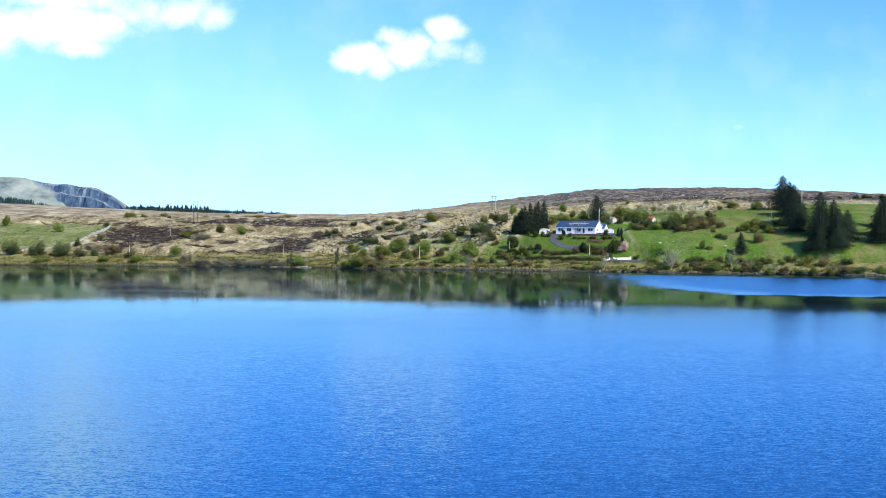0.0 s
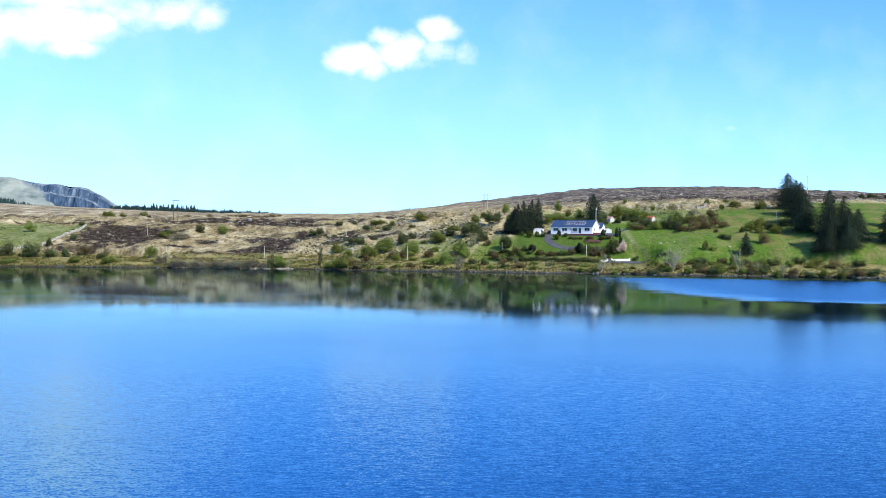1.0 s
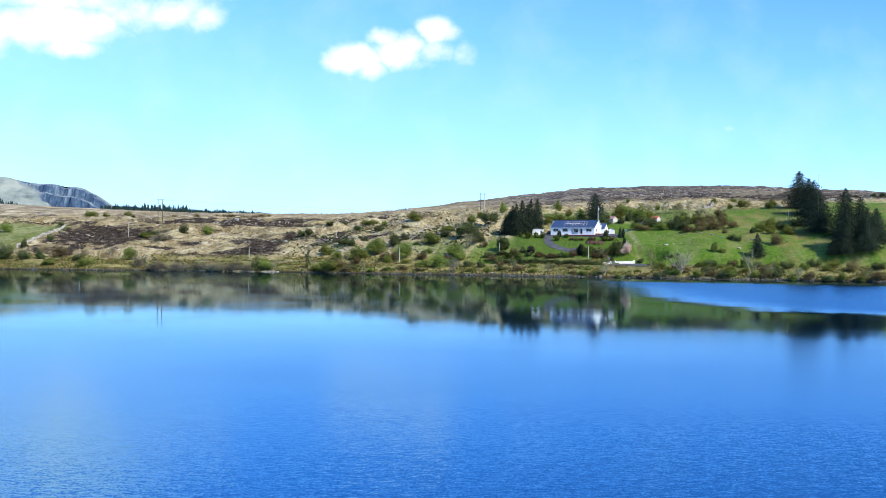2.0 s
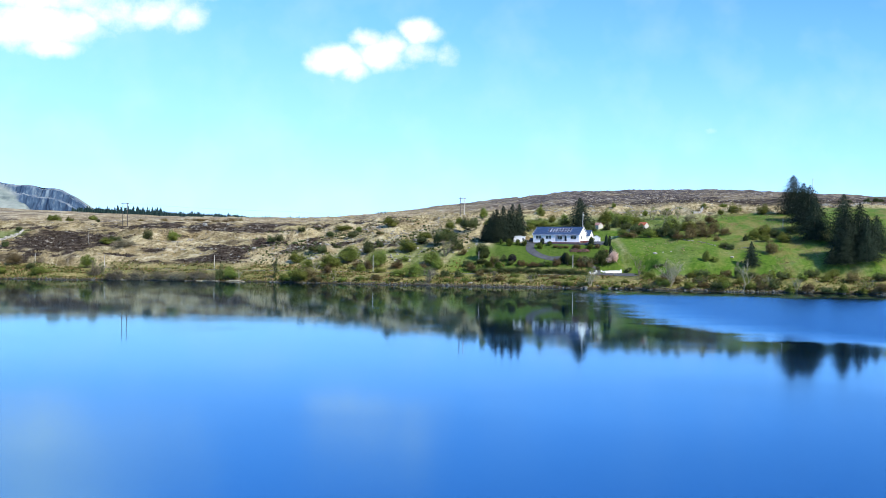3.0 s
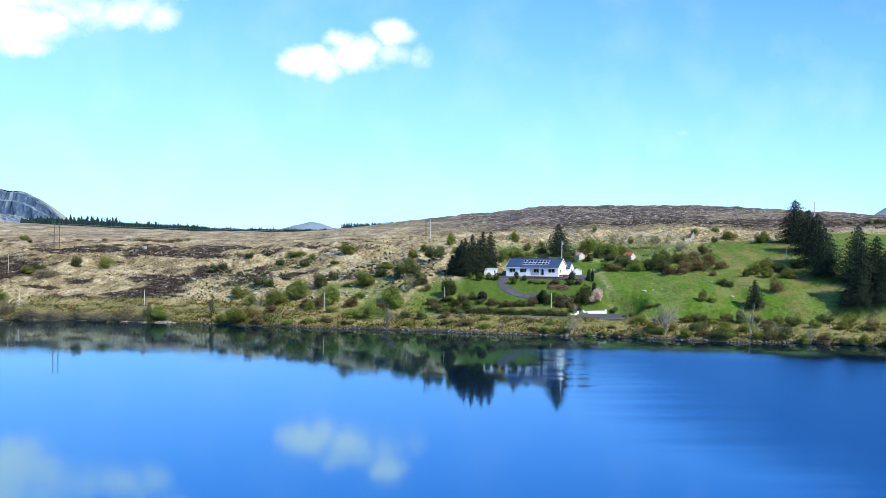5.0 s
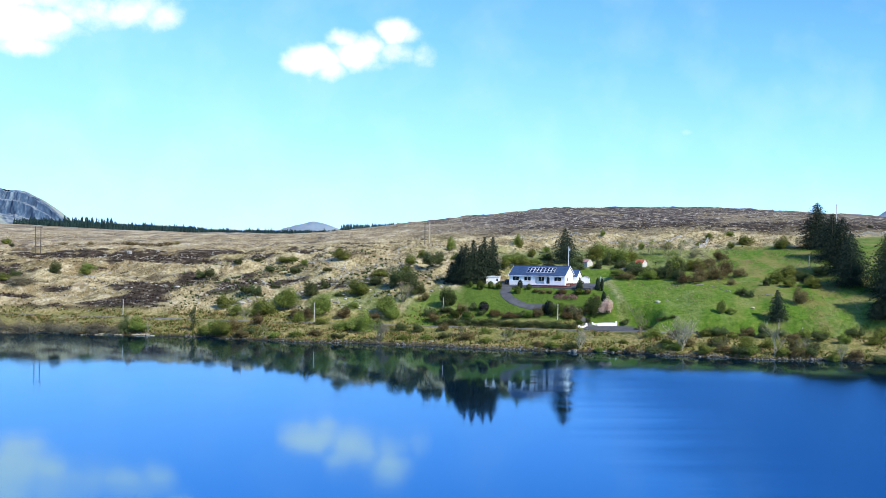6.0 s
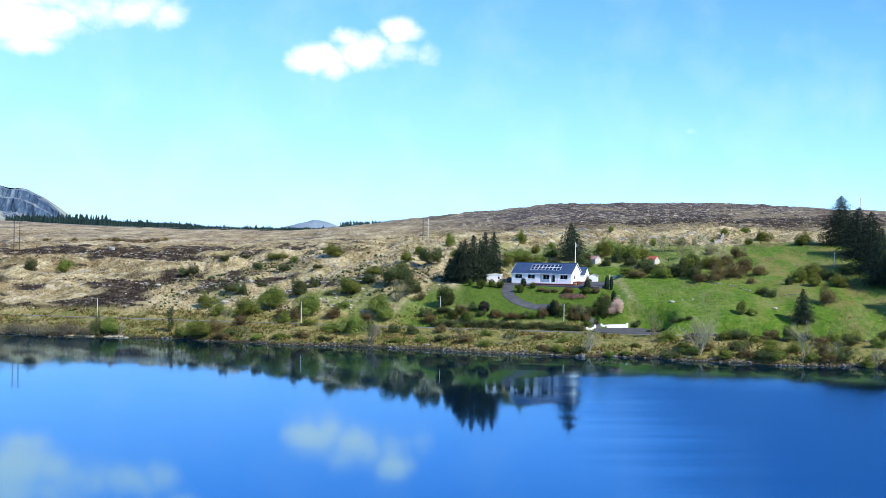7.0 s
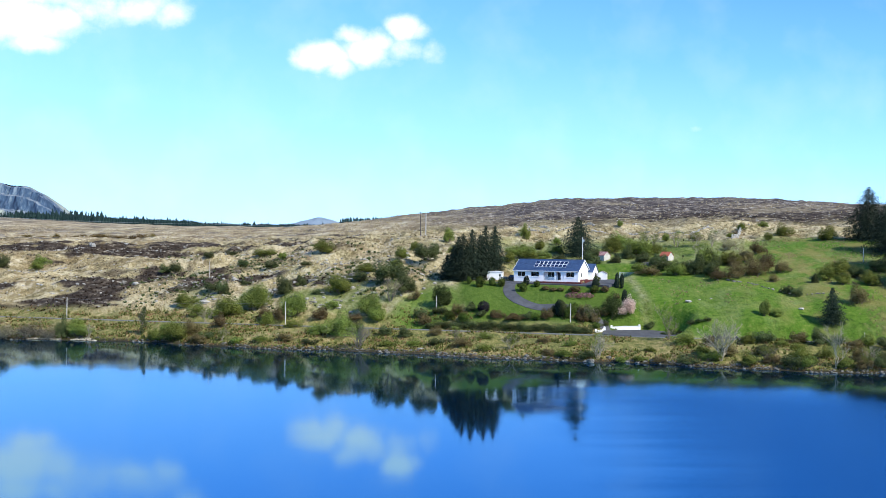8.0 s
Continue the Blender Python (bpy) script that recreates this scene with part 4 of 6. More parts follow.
    for row in range(2):
        for col in range(8):
            u = x0 + 5.4 + col * 1.16
            k = 0.9 + row * 1.55
            m = pose(u, -k * math.cos(a) - 0.35, R + th + 0.06 - k * math.sin(a) - 0.35 * g, math.degrees(a), 0, 0)
            if first is None:
                cell = Shape().box(0.05, 1.03, -1.45, -0.05, 0.0, 0.045).ob("solar_panel", PANEL, arr)
                rim = Shape()
                rim.box(0, 0.05, -1.5, 0, 0, 0.05).box(1.03, 1.08, -1.5, 0, 0, 0.05).box(0.05, 1.03, -0.05, 0, 0, 0.05).box(0.05, 1.03, -1.5, -1.45, 0, 0.05)
                frame_mesh = rim.ob("panel_rim", FRAME, arr)
                first = (cell.data, frame_mesh.data)
                cell.matrix_basis, frame_mesh.matrix_basis = m, m
            else:
                for name, data in zip(("solar_panel", "panel_rim"), first):
                    c = new(name, data)
                    c.parent, c.matrix_basis = arr, m
    # the lower wing behind, with its own white gable
    s = Shape()
    wx0, wx1, wy0, wy1 = x1 - 4.6, x1 + 1.3, y1 - 1.0, y1 + 4.2
    pts = [(wy0, 0), (wy1, 0), (wy1, 2.3), ((wy0 + wy1) / 2, 4.3), (wy0, 2.3)]
    s.add([(wx0, v, z) for v, z in pts] + [(wx1, v, z) for v, z in pts],
          [tuple(range(5))[::-1], tuple(range(5, 10))] + [(i, (i + 1) % 5, 5 + (i + 1) % 5, 5 + i) for i in range(5)])
    s.ob("rear_wing", WHITE, h, "lower white rear wing")
    wm = (wy0 + wy1) / 2
    for side in (-1, 1):
        ye = wm + side * ((wy1 - wy0) / 2 + 0.3)
        v = [(wx0, ye, 2.1), (wx1 + 0.2, ye, 2.1), (wx1 + 0.2, wm, 4.36), (wx0, wm, 4.36)]
        v += [(p, q, r + 0.12) for p, q, r in v]
        Shape().add(v, [(0, 1, 2, 3), (7, 6, 5, 4), (0, 4, 5, 1), (1, 5, 6, 2), (2, 6, 7, 3), (3, 7, 4, 0)]).ob("wing_roof", SLATE, h)
    Shape().box(wx1 + 0.005, wx1 + 0.06, wm - 0.5, wm + 0.4, 0.0, 2.0).ob("back_door", DOOR, h, "dark back door")
    Shape().box(x0, x1, y0, y0 + 1.28, -0.55, -0.004).ob("base_course", WHITE, h)
    for box in ((x0 - 0.04, x1 + 0.04, y0 - 0.05, y0 + 1.29, -1.1, -0.554), (x1 + 0.005, x1 + 0.05, y0 + 1.3, y1 - 1.0, -0.9, 0.22), (x0 - 0.05, x0 - 0.005, y0 + 1.3, y1, -0.9, 0.1)):
        Shape().box(*box).ob("plinth", PLINTH, h, "dark red painted plinth")
    for u in (x0 + 4.2, x0 + 14.6):
        Shape().tube((u, y0 - 0.08, 0.1), (u, y0 - 0.08, 2.3), 0.045, 0.045).ob("downpipe", FRAME, h)
    Shape().box(x0 + 7.0, x1 + 1.5, y0 - 2.4, y0 - 0.06, -1.3, -0.42).ob("terrace", PLINTH, h, "dark red terrace step")
    return h


bungalow()


def patio_wall():
    w = thing("patio_wall", HM @ pose(0, 0, -0.75), "low dark red wall round the bungalow's terrace", "garden wall")
    for i in range(9):
        Shape().box(9.3 + 2.0, 9.3 + 2.25, -6.0 + i * 1.2, -6.0 + i * 1.2 + 1.19, 0, 0.95).ob("wall_panel", PLINTH, w)
    for i in range(4):
        Shape().box(-1.0 + i * 3.0, -1.0 + i * 3.0 + 2.6, -7.75, -7.5, -0.2, 0.2).ob("wall_panel", PLINTH, w)


patio_wall()


def shed(name, m, w, d, e, r, wall, roof, label, category, door=None):
    """A small gabled building; its gable looks along -y."""
    h = thing(name, m, label, category)
    pts = [(-w / 2, -0.3), (w / 2, -0.3), (w / 2, e), (0, r), (-w / 2, e)]
    Shape().prism(pts, 0, d).ob("walls", wall, h)
    for side in (-1, 1):
        v = [(side * (w / 2 + 0.15), -0.15, e - 0.1), (side * (w / 2 + 0.15), d + 0.15, e - 0.1), (0, d + 0.15, r), (0, -0.15, r)]
        v += [(p, q, z + 0.08) for p, q, z in v]
        Shape().add(v, [(0, 1, 2, 3), (7, 6, 5, 4), (0, 4, 5, 1), (1, 5, 6, 2), (2, 6, 7, 3), (3, 7, 4, 0)]).ob("roof_slope", roof, h)
    if door:
        dr = Shape().box(-door / 2, door / 2, -0.05, -0.005, 0, e * 0.9).ob("door", FRAME if wall is not WHITE else DOOR, h)
        Shape().tube((door * 0.35, -0.09, e * 0.4), (door * 0.35, -0.09, e * 0.5), 0.02, 0.02).ob("handle", STEEL, dr)
    return h


def mobile_home():
    x, y = 46.3, 515.4
    h = thing("white_shed", pose(x, y, z_at(x, y) - 0.1, 0, 0, -14), "white flat-roofed garden shed beside dark conifers", "shed")
    s = Shape()
    wall_pieces(s, -2.2, 2.2, -1.2, -1.1, 0, 2.15, [(1.2, 1.75, 0.9, 1.6)])
    s.box(-2.2, -2.1, -1.1, 1.2, 0, 2.15).box(2.1, 2.2, -1.1, 1.2, 0, 2.15).box(-2.1, 2.1, 1.1, 1.2, 0, 2.15)
    s.ob("walls", WHITE, h)
    Shape().prism([(-2.35, 2.15), (2.35, 2.15), (2.35, 2.25), (0, 2.5), (-2.35, 2.25)], -1.35, 1.35).ob("roof", FRAME, h)
    Shape().box(1.2, 1.75, -1.15, -1.12, 0.9, 1.6).ob("window", GLASS, h)
    Shape().box(2.2, 2.25, -0.4, 0.4, 0.0, 1.9).ob("door", STONE, h)


mobile_home()
shed("garage", pose(75.7, 510.6, 16.1, 0, 0, -14), 2.5, 4.6, 1.75, 2.3, FRAME, STONE, "small white garage with a grey roof", "garage", 1.7)
shed("barn", pose(80.2, 527.4, z_at(80.2, 527.4) - 0.2, 0, 0, 38), 2.8, 4.0, 1.6, 2.6, WHITEWASH, RED_ROOF, "old white barn under a faded red tin roof", "barn")
shed("ruined_barn", pose(97.2, 519.6, z_at(97.2, 519.6) - 0.2, 0, 0, 40), 2.6, 3.0, 1.5, 2.7, WHITEWASH, RUST, "tumbledown stone barn with a rusty orange roof", "barn")


def entrance_wall(path, base, h0, h1, label):
    """A white rendered wall with pillars at its ends and a coping."""
    x, y = path[0]
    w = thing("entrance_wall", pose(x, y, base), label, "garden wall")
    for (xa, ya), (xb, yb), ha, hb in zip(path, path[1:], (h0, h1), (h1, h1)):
        n = Vector((-(yb - ya), xb - xa, 0)).normalized() * 0.14
        v = []
        for px, py, hh in ((xa, ya, ha), (xb, yb, hb)):
            for s in (-1, 1):
                for z in (-0.3, hh):
                    v.append((px - x + s * n.x, py - y + s * n.y, z))
        Shape().add(v, [(0, 1, 3, 2), (6, 7, 5, 4), (0, 4, 5, 1), (2, 3, 7, 6), (1, 5, 7, 3), (0, 2, 6, 4)]).ob("wall_panel", WHITE, w)
        v2 = [(a * 1.0 + (n.x if i % 4 > 1 else -n.x) * 0.4, b + (n.y if i % 4 > 1 else -n.y) * 0.4, c + 0.003) for i, (a, b, c) in enumerate(v) if i % 2]
        Shape().add(v2 + [(a, b, c + 0.09) for a, b, c in v2], [(0, 1, 3, 2), (4, 6, 7, 5), (0, 4, 5, 1), (2, 3, 7, 6), (1, 5, 7, 3), (0, 2, 6, 4)]).ob("coping", FRAME, w)
    for px, py, hh in ((path[0][0], path[0][1], h0), (path[-1][0], path[-1][1], h1)):
        p = Shape().box(px - x - 0.26, px - x + 0.26, py - y - 0.26, py - y + 0.26, -0.3, hh + 0.3).ob("pillar", WHITE, w)
        cx, cy = px - x, py - y
        Shape().add([(cx - 0.33, cy - 0.33, hh + 0.303), (cx + 0.33, cy - 0.33, hh + 0.303), (cx + 0.33, cy + 0.33, hh + 0.303), (cx - 0.33, cy + 0.33, hh + 0.303), (cx, cy, hh + 0.55)],
                    [(3, 2, 1, 0), (0, 1, 4), (1, 2, 4), (2, 3, 4), (3, 0, 4)]).ob("cap", FRAME, p)


entrance_wall(((72.6, 478.9), (76.0, 479.0), (79.8, 479.6)), 4.3, 0.75, 1.0, "white rendered entrance wall behind the forecourt")
entrance_wall(((70.4, 476.4), (69.0, 474.6), (67.8, 473.7)), 3.9, 1.0, 0.55, "short white curved entrance wall by the road")


# ---- plants ----
rng = np.random.default_rng(7)


def leaf_quads(centres, normals, sizes, r):
    """Small four-cornered leaf clumps, bent along their middle."""
    n = len(centres)
    nrm = normals / np.maximum(np.linalg.norm(normals, axis=1, keepdims=True), 1e-6)
    ref = r.normal(size=(n, 3))
    t = np.cross(nrm, ref)
    t /= np.maximum(np.linalg.norm(t, axis=1, keepdims=True), 1e-6)
    b = np.cross(nrm, t)
    s = sizes[:, None]
    k = r.uniform(0.45, 0.8, (n, 1))
    v = np.stack([centres - t * s, centres - b * s * k + nrm * s * 0.25, centres + t * s, centres + b * s * k + nrm * s * 0.25], 1).reshape(-1, 3)
    return v, np.arange(4 * n).reshape(n, 4)


def lobes_cloud(lobes, n, size, r, fill=0.5, ruffle=0.5):
    """Leaf clumps through a set of ellipsoid lobes (x, y, z, rx, ry, rz)."""
    lobes = np.array(lobes, float)
    vol = lobes[:, 3] * lobes[:, 4] + lobes[:, 5] * lobes[:, 3]
    pick = r.choice(len(lobes), n, p=vol / vol.sum())
    d = r.normal(size=(n, 3))
    d /= np.linalg.norm(d, axis=1, keepdims=True)
    rad = (fill + (1 - fill) * r.random(n) ** 0.6)[:, None] * r.uniform(0.85, 1.12, (n, 1))
    c = lobes[pick, :3] + d * lobes[pick, 3:] * rad
    keep = c[:, 2] > 0.02
    c, d = c[keep], d[keep]
    nrm = d + r.normal(size=d.shape) * ruffle + np.array([0, 0, 0.2])
    return leaf_quads(c, nrm, size * r.uniform(0.6, 1.35, len(c)), r)


def limbs(s, base, way, length, radius, depth, r, spread=0.55, shrink=0.72, forks=(2, 3), droop=0.0, sides=4, least=0.007):
    """Tapered limbs that fork again and again."""
    end = base + way * length
    mid = base + way * length * 0.5 + Vector(r.normal(size=3)) * length * 0.06
    s.tube(base, mid, radius, radius * 0.85, sides)
    s.tube(mid, end, radius * 0.85, radius * 0.68, sides)
    if depth == 0:
        return
    for _ in range(int(r.integers(forks[0], forks[1] + 1))):
        w = (way + Vector(r.normal(size=3)) * spread + Vector((0, 0, 0.22 - droop))).normalized()
        limbs(s, end if r.random() < 0.75 else mid, w, length * shrink * r.uniform(0.75, 1.15), max(radius * 0.64, least), depth - 1, r, spread, shrink, forks, droop, 3, least)


def bush_form(name, leaf, bark, seed, n, size, label, category, group, lobes=7, stems=6, fill=0.45, upright=0.0, stem_depth=2):
    """A bush one metre wide and high, with stems and a crown of leafy masses with gaps between; a high fill is close and tidy."""
    r = np.random.default_rng(seed)
    o = thing(name, Matrix.Identity(4), label, category, group)
    L, lean = [], r.uniform(0, 6.2832)
    tidy = fill >= 0.6
    for i in range(lobes + (0 if tidy else 7)):
        a, q = r.uniform(0, 6.2832), r.uniform(0.10, 0.36)
        hgt, rad = r.uniform(0.12, 0.70) * (1.15 - 0.9 * q), r.uniform(0.10, 0.21)
        q *= 1 + 0.3 * math.cos(a - lean)
        if i == 0:
            q, hgt, rad = 0.05, 0.46, 0.30
        if tidy:
            L.append((0.04, 0, 0.42, 0.36, 0.34, 0.47) if i == 0 else (1.05 * q * math.cos(a), 1.05 * q * math.sin(a), hgt, rad * 1.05, rad * 1.05, rad * 1.1))
            continue
        L.append((q * math.cos(a), q * math.sin(a), hgt, rad, rad, max(min(rad * (0.9 + upright), 0.98 - hgt), hgt * 0.6)))
    thin = fill < 0.4
    v, f = lobes_cloud(L, int(n * 2.4) if tidy else n, size, r, 0.78 if tidy else (0.35 if thin else 0.76), 0.34 if thin else 0.24)
    if not tidy:
        v2, f2 = lobes_cloud([(x, y, z, p * 1.2, q * 1.2, w * 1.14) for x, y, z, p, q, w in L], n // 7, size * 0.8, r, 0.8, 0.8)
        v, f = np.concatenate([v, v2]), np.concatenate([f, f2 + len(v)])
    array_mesh("crown", v, f, leaf, o)
    s = Shape()
    for i in range(stems):
        a = r.uniform(0, 6.2832)
        w = Vector((0.45 * math.cos(a), 0.45 * math.sin(a), 1)).normalized()
        limbs(s, Vector((0.04 * math.cos(a), 0.04 * math.sin(a), -0.06)), w, 0.19 if fill > 0.4 else 0.27, 0.014, stem_depth, r, 0.4)
    s.ob("trunk", bark, o)["kind"] = "stuff"
    return o


placed = set()


def plant(forms, spots, seed, low=1.0):
    """Sets the forms out at (x, y, width, height); low presses them down."""
    r = np.random.default_rng(seed)
    for i, (x, y, w, h) in enumerate(spots):
        f = forms[i % len(forms)]
        m = pose(x, y, z_at(x, y) - 0.08, 0, 0, r.uniform(0, 360))
        if f.name in placed:
            f = copy_thing(f, m)
        else:
            placed.add(f.name)
            f.matrix_basis = m
        f.scale = (w * r.uniform(1.05, 1.22), w * r.uniform(1.05, 1.22), h * low * r.uniform(0.95, 1.05))


WILLOWS = [bush_form("bush", LEAF, BARK, 10 + k, 6600, 0.0185, "bushy pale green willow growing on the moor slope", "bush", "willow bushes", 9) for k in range(4)]
THORNS = [bush_form("thorn_bush", DARK_LEAF, BARK, 20 + k, 6600, 0.020, "dense dark green thorn bush on rough grass", "bush", "thorn bushes", 8, fill=0.55) for k in range(3)]
RUSSETS = [bush_form("russet_bush", BROWN_LEAF, BARK, 30 + k, 4200, 0.019, "russet brown leafless-looking shrub on the slope", "bush", "russet shrubs", 8) for k in range(3)]
BANKERS = [bush_form("bank_bush", (LEAF, BROWN_LEAF, DARK_LEAF, LEAF)[k], BARK, 40 + k, 4600, 0.021, ("small green willow on the lake bank", "brown tangled shrub on the lake bank", "dark low thorn on the lake bank", "small leafy sallow on the lake bank")[k], "bush", "bank shrubs", 7, 9) for k in range(4)]
SCRUBS = [bush_form("grey_scrub", GREY_TWIG, BARK, 50 + k, 3200, 0.014, "grey-brown leafless willow scrub at the water's edge", "bush", "grey scrub", 9, 16, 0.3, 0.2) for k in range(2)]
GARDENERS = [bush_form("garden_shrub", GARDEN_LEAF, BARK, 60 + k, 1700, 0.027, "rounded clipped green garden shrub on the lawn", "shrub", "garden shrubs", 5, 4, 0.62) for k in range(3)]

plant(WILLOWS, ((-62, 488, 6.5, 4.9), (-36, 480, 7.8, 5.1), (-42, 484, 4.3, 3.2), (-42, 522, 7.3, 4.5), (-21, 510, 10.2, 7.0), (-28, 508, 9.3, 5.9), (-9, 500, 8.3, 7.3),
                (-8, 488, 4.4, 2.2), (3, 514, 7.9, 5.1), (-6, 572, 7.5, 5.3), (-28, 597, 9.0, 3.0), (5, 476, 8.4, 5.9), (11, 496, 6.7, 6.0), (20, 544, 5.2, 4.5), (24, 559, 3.6, 3.3), (-108, 602, 6.0, 3.6)), 1)
plant(WILLOWS, ((55, 536, 9.3, 4.1), (63, 549, 3.9, 3.5), (68, 544, 5.2, 3.1), (58, 531, 6.7, 3.7), (132, 568, 3.7, 2.6), (127, 562, 2.9, 1.8), (150, 600, 4.4, 2.4), (142, 556, 6.5, 4.0),
                (133, 542, 2.8, 2.6), (149, 536, 6.1, 4.9), (131, 490, 5.8, 4.1), (62, 586, 3.1, 4.7), (107, 466, 3.0, 4.0), (110, 466, 3.0, 2.1), (90, 530, 9.1, 6.0), (86, 542, 6.9, 5.2), (84, 538, 5.1, 3.7), (136, 493, 7.5, 4.4)), 2)
plant(WILLOWS, ((-239, 616, 6.2, 5.6), (-202, 592, 6.5, 5.9), (-195, 701, 8.4, 4.2), (-187, 704, 5, 3), (-175, 706, 5, 3), (-130, 570, 5.7, 3.4), (-123, 516, 6.2, 5.7), (-177, 497, 7.5, 2.5), (-105, 590, 5, 3.2), (-150, 500, 6, 3), (-136, 499, 7, 3.5)), 3)
plant(THORNS, ((-66, 487, 3.6, 5.9), (-13, 517, 5.4, 6.4), (-32, 528, 3.6, 4.0), (-9, 524, 3.3, 3.3), (-22, 562, 4.8, 3.7), (-55, 574, 4.5, 4.2), (-59, 577, 4.9, 2.8), (-116, 588, 5.1, 5.5), (17, 516, 9.9, 6.4), (21, 507, 6.5, 5.9),
               (16, 476, 4.5, 2.8), (27, 538, 8.9, 5.1), (30, 546, 4.2, 3.5), (-47, 591, 3.9, 2.8), (-36, 533, 5.4, 3.0), (-27, 539, 5.1, 1.5), (8, 523, 4.9, 3.3), (30, 491, 4.4, 2.1)), 4)
plant(THORNS, ((100, 502, 6.1, 5.4), (103, 498, 5.1, 4.8), (93, 509, 6.0, 3.0), (106, 508, 5.5, 4.2), (97, 507, 5.0, 3.4), (139, 490, 4.7, 3.8), (127, 487, 2.3, 2.3), (119, 478, 3.6, 2.8), (-184, 616, 3.1, 3.1), (-178, 549, 3.6, 3.9), (-171, 563, 3.4, 3.4), (-199, 520, 9.4, 6.3), (-187, 520, 8.9, 5.7),
               (-175, 518, 8.8, 7.3), (-167, 518, 5.7, 4.2), (-161, 520, 5.7, 3.6), (-142, 510, 4.6, 3.6), (-170, 700, 2.8, 2.1), (-132, 588, 3.3, 2.9), (-127, 576, 4.2, 2.8), (66, 526, 5, 3.4), (75, 524, 6, 3.8)), 5)
plant(RUSSETS, ((109, 496, 7.5, 5.1), (115, 498, 7.5, 5.4), (104, 494, 5.9, 3.3), (120, 504, 5.5, 5.1), (131, 468, 5.7, 5.2), (123, 500, 5.0, 3.6), (34.2, 488.0, 4.4, 3.6), (26, 487, 4.8, 3.3), (-154, 526, 9.0, 6.3), (112, 508, 6, 3.4)), 6)
plant(BANKERS, ((-42, 484, 4.9, 2.6), (-30, 477, 5.6, 3.4), (-28, 480, 4.2, 3.1), (-20, 474, 4.7, 2.5), (-14, 472, 5.5, 2.5), (-8, 472, 4.9, 3.0), (-2, 469, 4.6, 1.9), (17, 464, 4.8, 2.4), (23, 464, 5.3, 2.9), (34, 458, 5.2, 3.6),
                (28, 462, 4.0, 2.9), (39, 453, 4.6, 2.8), (56, 446, 5.2, 3.2), (53, 448, 3.8, 2.3), (61, 444, 3.7, 2.5), (68, 442, 3.2, 2.7), (72, 442, 4.9, 1.5), (76, 440, 4.4, 1.9), (81, 436, 4.8, 2.2), (86, 436, 4.8, 4.0)), 7, 0.62)
plant(BANKERS, ((93, 432, 5.2, 3.8), (98, 432, 4.7, 3.0), (101, 429, 5.1, 3.7), (104, 427, 4.6, 3.4), (111, 426, 4.6, 4.1), (115, 425, 5.0, 4.6), (118, 426, 4.6, 4.3), (107, 442, 4.4, 2.9), (105, 447, 3.7, 2.5), (120, 444, 4.9, 3.2),
                (126, 441, 5.0, 3.7), (98, 449, 3.8, 2.5), (122, 421, 4.8, 3.6), (127, 420, 5, 4), (132, 417, 5, 3.4), (137, 416, 5, 4), (142, 414, 5, 3.6), (147, 412, 5, 3.6), (152, 410, 5, 4), (131, 436, 5, 3.6), (138, 434, 5, 4), (146, 432, 5, 4.4), (153, 428, 5, 4), (159, 408, 5, 4)), 8, 0.72)
plant(WILLOWS, ((-20.7, 517.5, 6.4, 4.0), (-15.2, 493.5, 5.3, 4.1), (-1.1, 479.0, 5.6, 2.8), (1.5, 504.5, 4.6, 2.8), (13.4, 491.5, 5.3, 4.4), (18.0, 537.5, 4.1, 3.1), (-20.0, 577.0, 3.0, 2.7), (-35.9, 510.0, 4.7, 3.8), (-38.7, 486.0, 5.8, 3.5),
                (85.8, 510.0, 6.3, 2.8), (95.1, 502.5, 6.1, 4.0), (104.6, 509.0, 6.2, 5.6), (132.9, 483.5, 4.3, 3.4), (139.6, 482.0, 5.7, 4.3), (111.1, 509.5, 6.2, 4.1), (84.8, 452.0, 5.1, 3.3), (9.7, 533.5, 7.4, 3.0)), 31)
plant(THORNS, ((-31.1, 528.0, 3.3, 3.3), (-32.2, 570.5, 4.7, 2.2), (8.8, 478.0, 5.1, 3.6), (20.7, 472.5, 4.1, 2.5), (25.1, 492.5, 4.4, 2.7), (-9.8, 546.0, 3.5, 1.7), (-3.8, 514.0, 3.2, 1.6), (91.7, 515.0, 4.8, 3.2), (117.9, 480.5, 3.4, 2.3),
               (134.9, 494.5, 3.6, 3.0), (146.2, 492.5, 5.9, 3.8), (101.8, 449.0, 5.1, 3.1), (113.6, 448.0, 4.7, 3.4), (-41.0, 611.0, 6.2, 2.1), (104.8, 512.0, 5.0, 2.6)), 32)
plant(RUSSETS, ((23.7, 503.0, 3.7, 3.1), (28.3, 474.0, 4.2, 2.6), (87.9, 505.0, 7.7, 2.8), (117.9, 491.5, 3.2, 2.4), (110.3, 543.0, 5.2, 2.8), (116.8, 512.5, 6.3, 4.4), (123.2, 522.5, 5.9, 3.9), (-33.0, 486.0, 5.8, 4.0), (-27.1, 492.0, 4.4, 4.0)), 33)
